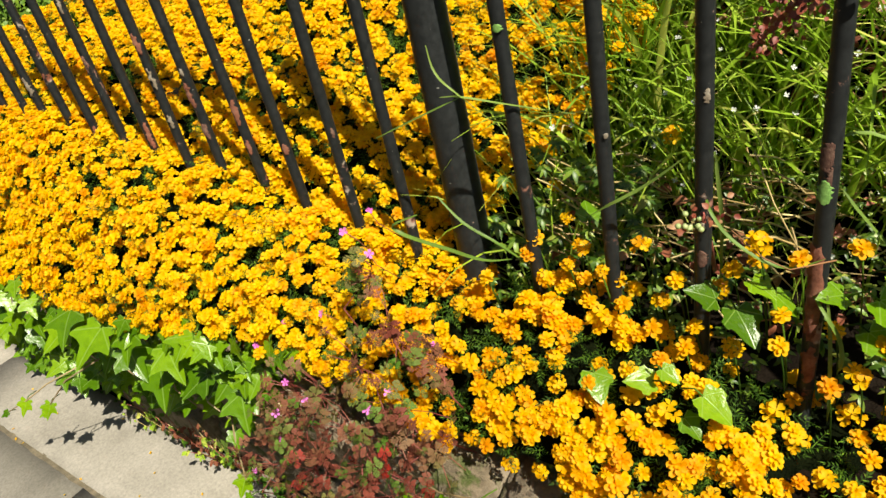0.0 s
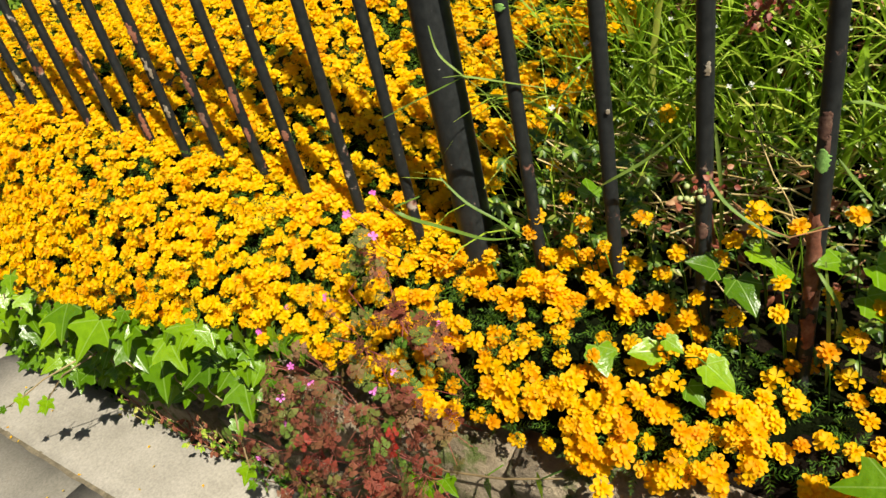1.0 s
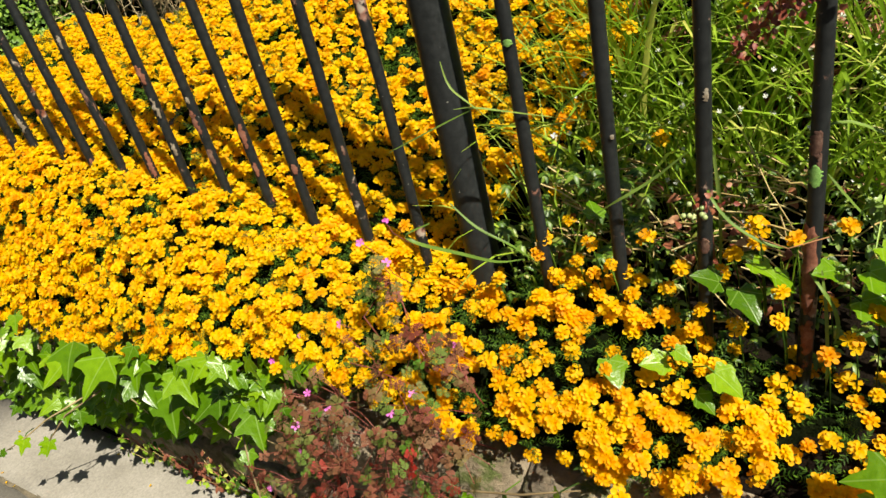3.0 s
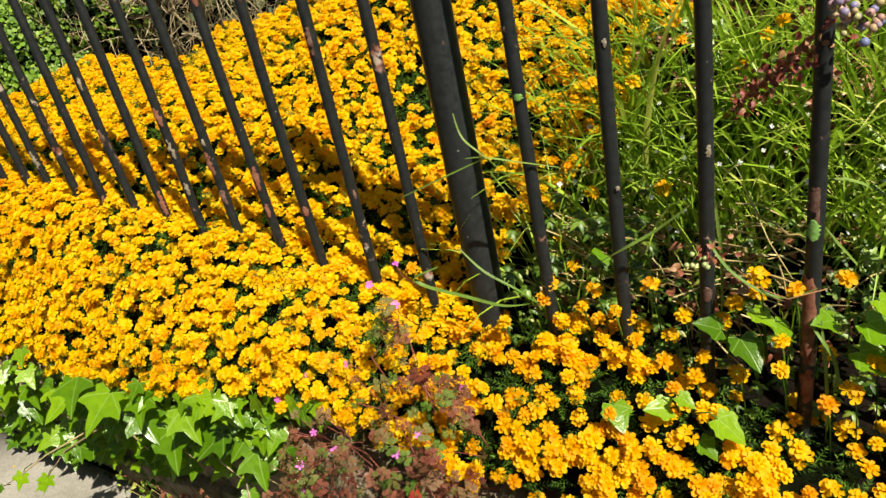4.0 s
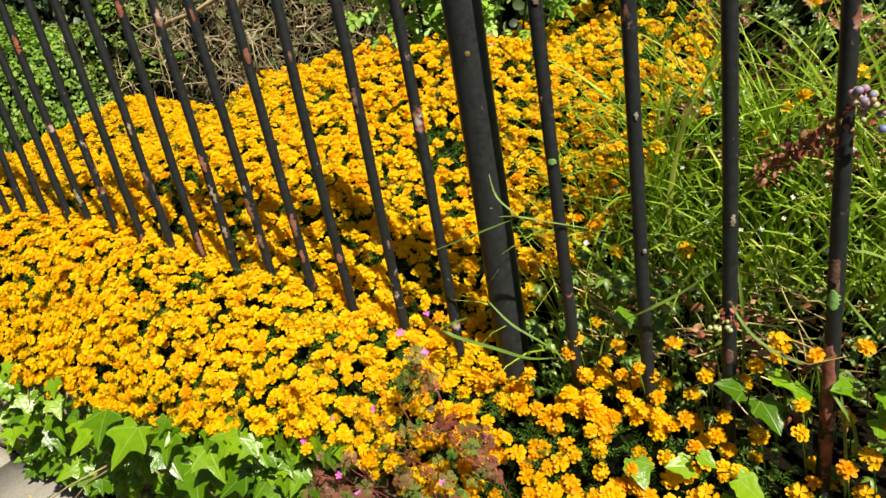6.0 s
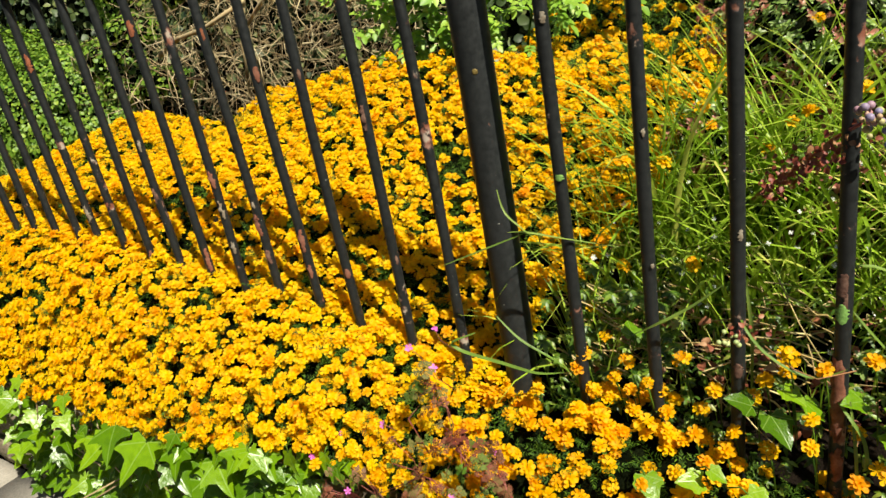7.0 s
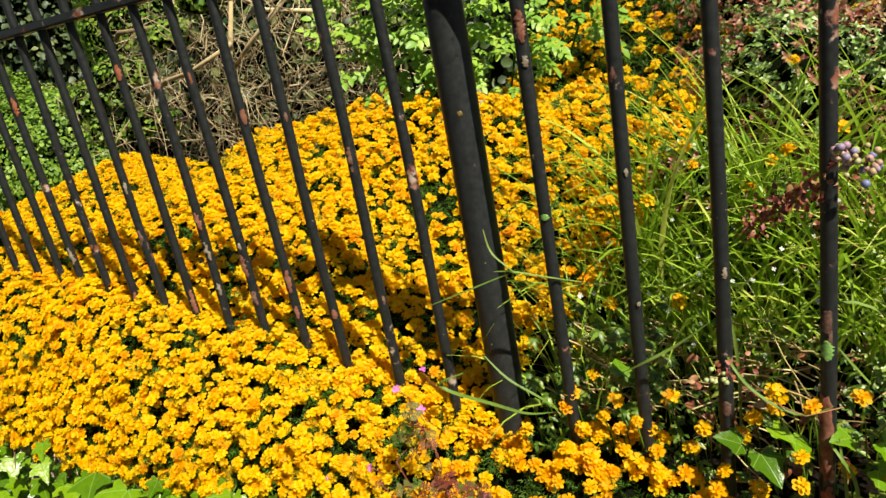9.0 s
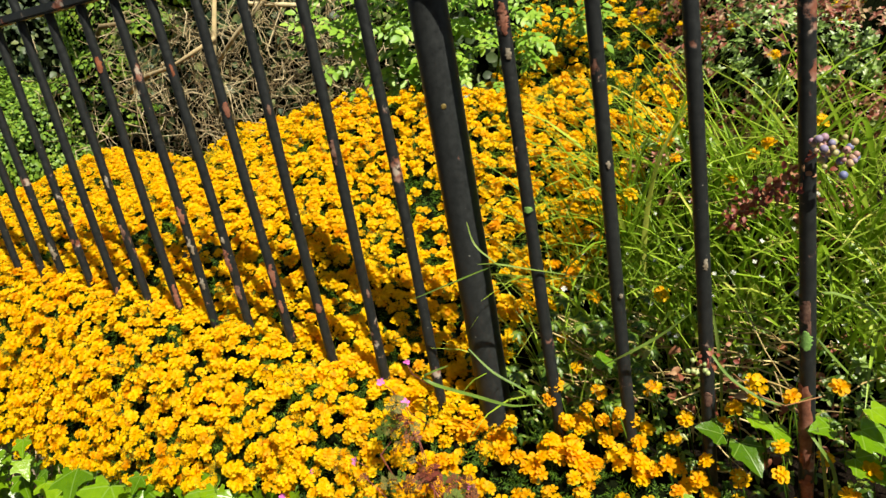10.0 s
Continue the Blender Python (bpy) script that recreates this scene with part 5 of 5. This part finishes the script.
def build_background():
    rng = random.Random(61)
    oval, small = oval_leaf(0.40, 0.25, 0.2), oval_leaf(0.5, 0.2, 0.1)
    rosette = join([moved(oval_leaf(rng.uniform(0.24, 0.36), 0.3, 0.25), pose(0, 0, 0.05 * k, rng.uniform(-25, 25), rng.uniform(-50, 0), 75 * k + rng.uniform(-20, 20)) @ Matrix.Scale(rng.uniform(0.5, 0.95), 4)) for k in range(5)])
    leafy_mass("evergreen_shrub", "rounded bright green evergreen shrub", "shrub", [(-5.1, 2.2, 0.75, 1.2, 0.8, 0.72), (-4.3, 2.6, 0.7, 0.9, 0.7, 0.75), (-6.3, 2.4, 0.8, 1.0, 0.8, 0.9)], small, M_HEDGE, 3400, 0.028, 71)
    leafy_mass("back_hedge", "tall dark mixed hedge closing the garden", "hedge",
               [(-9.0 + 1.25 * k, 3.6 + 0.3 * math.sin(k * 2.1), 1.4 + 0.15 * math.sin(k * 1.3), 1.15, 0.8, 1.9) for k in range(11)], oval, M_DARKLEAF, 520, 0.06, 72)
    leafy_mass("ivy_bank", "green creeper over old shrubs", "creeper", [(-4.6, 3.0, 1.75, 0.9, 0.5, 0.6), (-3.6, 2.6, 1.15, 0.8, 0.5, 0.35), (-2.6, 2.4, 1.35, 0.7, 0.4, 0.40)], small, M_HEDGE, 1600, 0.028, 73)
    # pile of dead branches
    pile = thing("brushwood_pile", "tangled pile of dry dead branches and twigs", "brushwood")
    for path, r in (([(-2.35, 1.15, 1.30), (-2.15, 1.12, 1.36), (-1.95, 1.10, 1.38), (-1.70, 1.14, 1.46)], 0.013), ([(-2.9, 1.3, 1.12), (-2.5, 1.2, 1.20), (-2.1, 1.16, 1.17)], 0.010),
                    ([(-1.9, 1.2, 1.0), (-1.75, 1.12, 1.3), (-1.68, 1.18, 1.62)], 0.012), ([(-1.35, 1.2, 1.62), (-1.6, 1.15, 1.45), (-1.85, 1.2, 1.32)], 0.010),
                    ([(-3.1, 1.5, 1.5), (-2.7, 1.35, 1.62), (-2.3, 1.3, 1.60)], 0.014), ([(-1.2, 1.25, 1.5), (-1.5, 1.18, 1.56), (-1.75, 1.2, 1.7)], 0.009)):
        part("branch", tube(path, [r, r * 0.9] + [r * 0.7] * (len(path) - 2), 8), M_TWIG, pile)
    pieces = []
    for k in range(1750):
        p = Vector((rng.uniform(-3.1, -1.05), rng.uniform(1.05, 1.75), 0.0))
        p.z = rng.uniform(0.85, 1.55 + 0.3 * noise.noise(Vector((p.x * 2, 0, 1)))) + 0.15 * (p.y - 1.1)
        if rng.random() < 0.3:
            p.z += 0.2
        if noise.noise(Vector((p.x * 3.5, p.z * 4.5, 8))) < -0.12 - 0.25 * (p.x + 2.1):
            continue
        d = Vector((rng.gauss(0, 1), rng.gauss(0, 0.35), rng.gauss(-0.25, 0.8))).normalized()
        L = rng.uniform(0.06, 0.24)
        path = [p]
        for s in range(4):
            d = (d + Vector((rng.gauss(0, 0.6), rng.gauss(0, 0.3), rng.gauss(0, 0.6)))).normalized()
            path.append(path[-1] + d * L / 2)
        r = 0.0009 + 0.0024 * rng.random() ** 2
        pieces.append(tube(path, [r, r * 0.9, r * 0.75, r * 0.6, r * 0.35], 4, False))
    tagged(part("twig_mass", join(pieces), M_TWIG, pile), kind="stuff")
    body = leafy_mass("dead_shrub", "dark tangled shrub behind the brushwood", "shrub", [(-2.1, 2.0, 1.15, 1.25, 0.5, 0.75), (-3.2, 2.1, 1.1, 0.8, 0.5, 0.6), (-0.9, 1.9, 1.1, 0.8, 0.45, 0.75), (0.2, 2.2, 1.1, 0.9, 0.45, 0.9), (1.2, 2.0, 1.0, 0.9, 0.5, 0.9)], oval, M_DARKLEAF, 520, 0.045, 74)
    leafy_mass("mossy_clump", "clumps of green moss and small leaves on the brushwood", "moss", [(-2.75, 1.30, 1.42, 0.24, 0.12, 0.10), (-2.30, 1.32, 1.55, 0.16, 0.1, 0.08), (-2.95, 1.35, 1.15, 0.28, 0.14, 0.13),
               (-2.45, 1.22, 1.18, 0.18, 0.09, 0.07), (-3.3, 1.5, 1.3, 0.3, 0.2, 0.14), (-1.95, 1.28, 1.66, 0.14, 0.1, 0.07)], small, M_HEDGE, 2600, 0.020, 77)
    # fresh leafy bush with divided leaves
    bush = thing("leafy_bush", "fresh light green bush with divided leaves", "bush")
    lf = []
    for i, (u, sgn) in enumerate(((0.35, 1), (0.35, -1), (0.68, 1), (0.68, -1))):
        lf.append(moved(oval_leaf(0.30, 0.2, 0.15), pose(u, 0, 0, 0, 0, sgn * 62) @ Matrix.Scale(0.46, 4)))
    lf.append(moved(oval_leaf(0.32, 0.2, 0.15), pose(0.9, 0, 0) @ Matrix.Scale(0.52, 4)))
    lf.append(([(0, -0.012, -0.01), (0, 0.012, -0.01), (0.95, 0, -0.005)], [(0, 1, 2)]))
    leaf_me = raw_mesh("leaf", *join(lf))
    leaf_me.materials.append(M_ROSE)
    for cx, cy, cz, r, n in ((-0.78, 0.97, 1.35, 0.20, 110), (-0.52, 0.93, 1.40, 0.17, 110), (-0.95, 1.0, 1.47, 0.14, 40), (-0.36, 0.98, 1.38, 0.13, 50), (-0.20, 1.08, 1.36, 0.11, 26), (-0.66, 0.97, 1.56, 0.2, 70)):
        part("stem", tube([(cx * 0.6 - 0.3, cy + 0.1, 0.9), (cx, cy + 0.05, cz), (cx + 0.02, cy, cz + r)], [0.006, 0.004, 0.002], 6), M_LEAF, bush)
        for k in range(n):
            d = Vector((rng.gauss(0, 0.5), rng.gauss(0, 0.25), rng.gauss(0, 0.5)))
            p = Vector((cx, cy, cz)) + d * r * 1.1
            part("leaf", leaf_me, None, bush, m=leaf_pose(p, (rng.uniform(-0.1, 1.0), rng.uniform(-0.8, 0.0), 0.8), (d.x * 3 + rng.uniform(-0.5, 0.5), -0.3, d.z * 2 - 0.2), rng.uniform(0.042, 0.075)))
    # shrub with red and pale leaves at the right
    leafy_mass("red_leaf_shrub", "low glossy shrub with red and pale green leaves", "shrub", [(0.36, 1.05, 1.10, 0.24, 0.22, 0.20), (0.60, 1.12, 1.06, 0.22, 0.25, 0.26), (0.30, 1.40, 1.25, 0.3, 0.25, 0.25), (0.85, 1.3, 1.0, 0.3, 0.3, 0.3),
               (0.42, 0.62, 0.84, 0.16, 0.12, 0.12), (0.19, 0.62, 0.98, 0.08, 0.08, 0.08), (0.5, 0.32, 0.66, 0.16, 0.10, 0.10)], rosette, M_SHRUB, 4200, 0.019, 75, True, "foliage", (0.90, 1.40), M_SHRUB_RED)
    # looser flowers at the back
    far = lambda x, y: 1.10 + 0.46 * (y - 0.9) + 0.05 * noise.noise(Vector((x * 6, y * 6, 5)))
    plant = flowering_plant("loose yellow-orange flowers among dark leaves", far, lambda x, y: True, (-0.48, 0.92, 0.62, 1.60), 760, (0, 0.9, 1.2), 8, 1700, 1.0, 240, 0.62)
    for x, y, z in ((0.49, 0.42, 1.125), (0.405, 0.42, 1.09), (0.37, 0.5, 1.05), (0.22, 0.45, 1.10), (0.25, 0.38, 1.08), (0.40, 0.62, 1.22), (0.24, 0.25, 0.86), (0.33, 0.5, 1.0), (0.17, 0.35, 1.02), (0.14, 0.30, 0.98),
                    (0.12, 0.22, 0.86), (0.08, 0.15, 0.80), (0.11, 0.12, 0.76), (0.07, 0.24, 0.90), (0.10, 0.33, 1.03), (0.43, -0.02, 0.86), (0.111, -0.01, 0.775), (0.139, -0.02, 0.744), (0.196, 0.0, 0.797), (0.20, -0.01, 0.75), (0.245, 0.0, 0.751), (0.281, 0.0, 0.817), (0.04, -0.03, 0.73),
                    (0.381, 0.0, 0.768), (0.398, 0.0, 0.801), (0.408, -0.03, 0.70), (0.461, -0.03, 0.768), (0.462, -0.03, 0.719), (0.474, -0.02, 0.844), (0.517, -0.01, 0.744), (0.427, 0.0, 0.826), (0.311, -0.01, 0.738),
                    (0.302, -0.03, 0.702), (0.253, -0.03, 0.69), (0.155, -0.03, 0.70), (0.23, -0.02, 0.775), (0.175, -0.01, 0.77), (0.33, -0.01, 0.775), (0.53, 0.01, 0.85), (0.55, -0.03, 0.70), (0.52, -0.04, 0.68), (0.36, -0.03, 0.72),
                    (0.12, 0.0, 0.80), (0.26, -0.02, 0.725), (0.35, -0.04, 0.69), (0.57, -0.03, 0.75)):
        part("flower", head_mesh(rng.randrange(6), M_PETAL_DEEP), None, plant, m=frame_of((x, y, z), (rng.uniform(-0.3, 0.6), -0.5, 0.9), rng.uniform(0, 6), rng.uniform(0.75, 1.05)))
        part("flower_stalk", tube([(x, y, z), (x + 0.005, y + 0.01, z - 0.05), (x + 0.01, y + 0.03, z - 0.16)], 0.0012, 4), M_LEAF, plant)
    # rough grass at the far left
    lawn = thing("rough_grass", "sunlit rough grass beside the flower bank", "grass", kind="stuff")
    pieces = [blade_strip((rng.uniform(-7.5, -3.2), rng.uniform(0.2, 2.0), 0.5), (rng.uniform(-1, 1), rng.uniform(-1, 1), 0), rng.uniform(0.08, 0.28), 0.008, rng.uniform(0.4, 1.8), 4) for k in range(4200)]
    tagged(part("blade_mass", join(pieces), M_LAWN, lawn), kind="stuff")

# ---- build ----
build_ground()
build_fence()
build_flowers()
build_background()
build_ivy()
build_herb()
build_foot_weeds()
build_grass()
build_blades()
build_berries()
build_joints()
build_pavement()
build_unseen_wall()
build_wall()
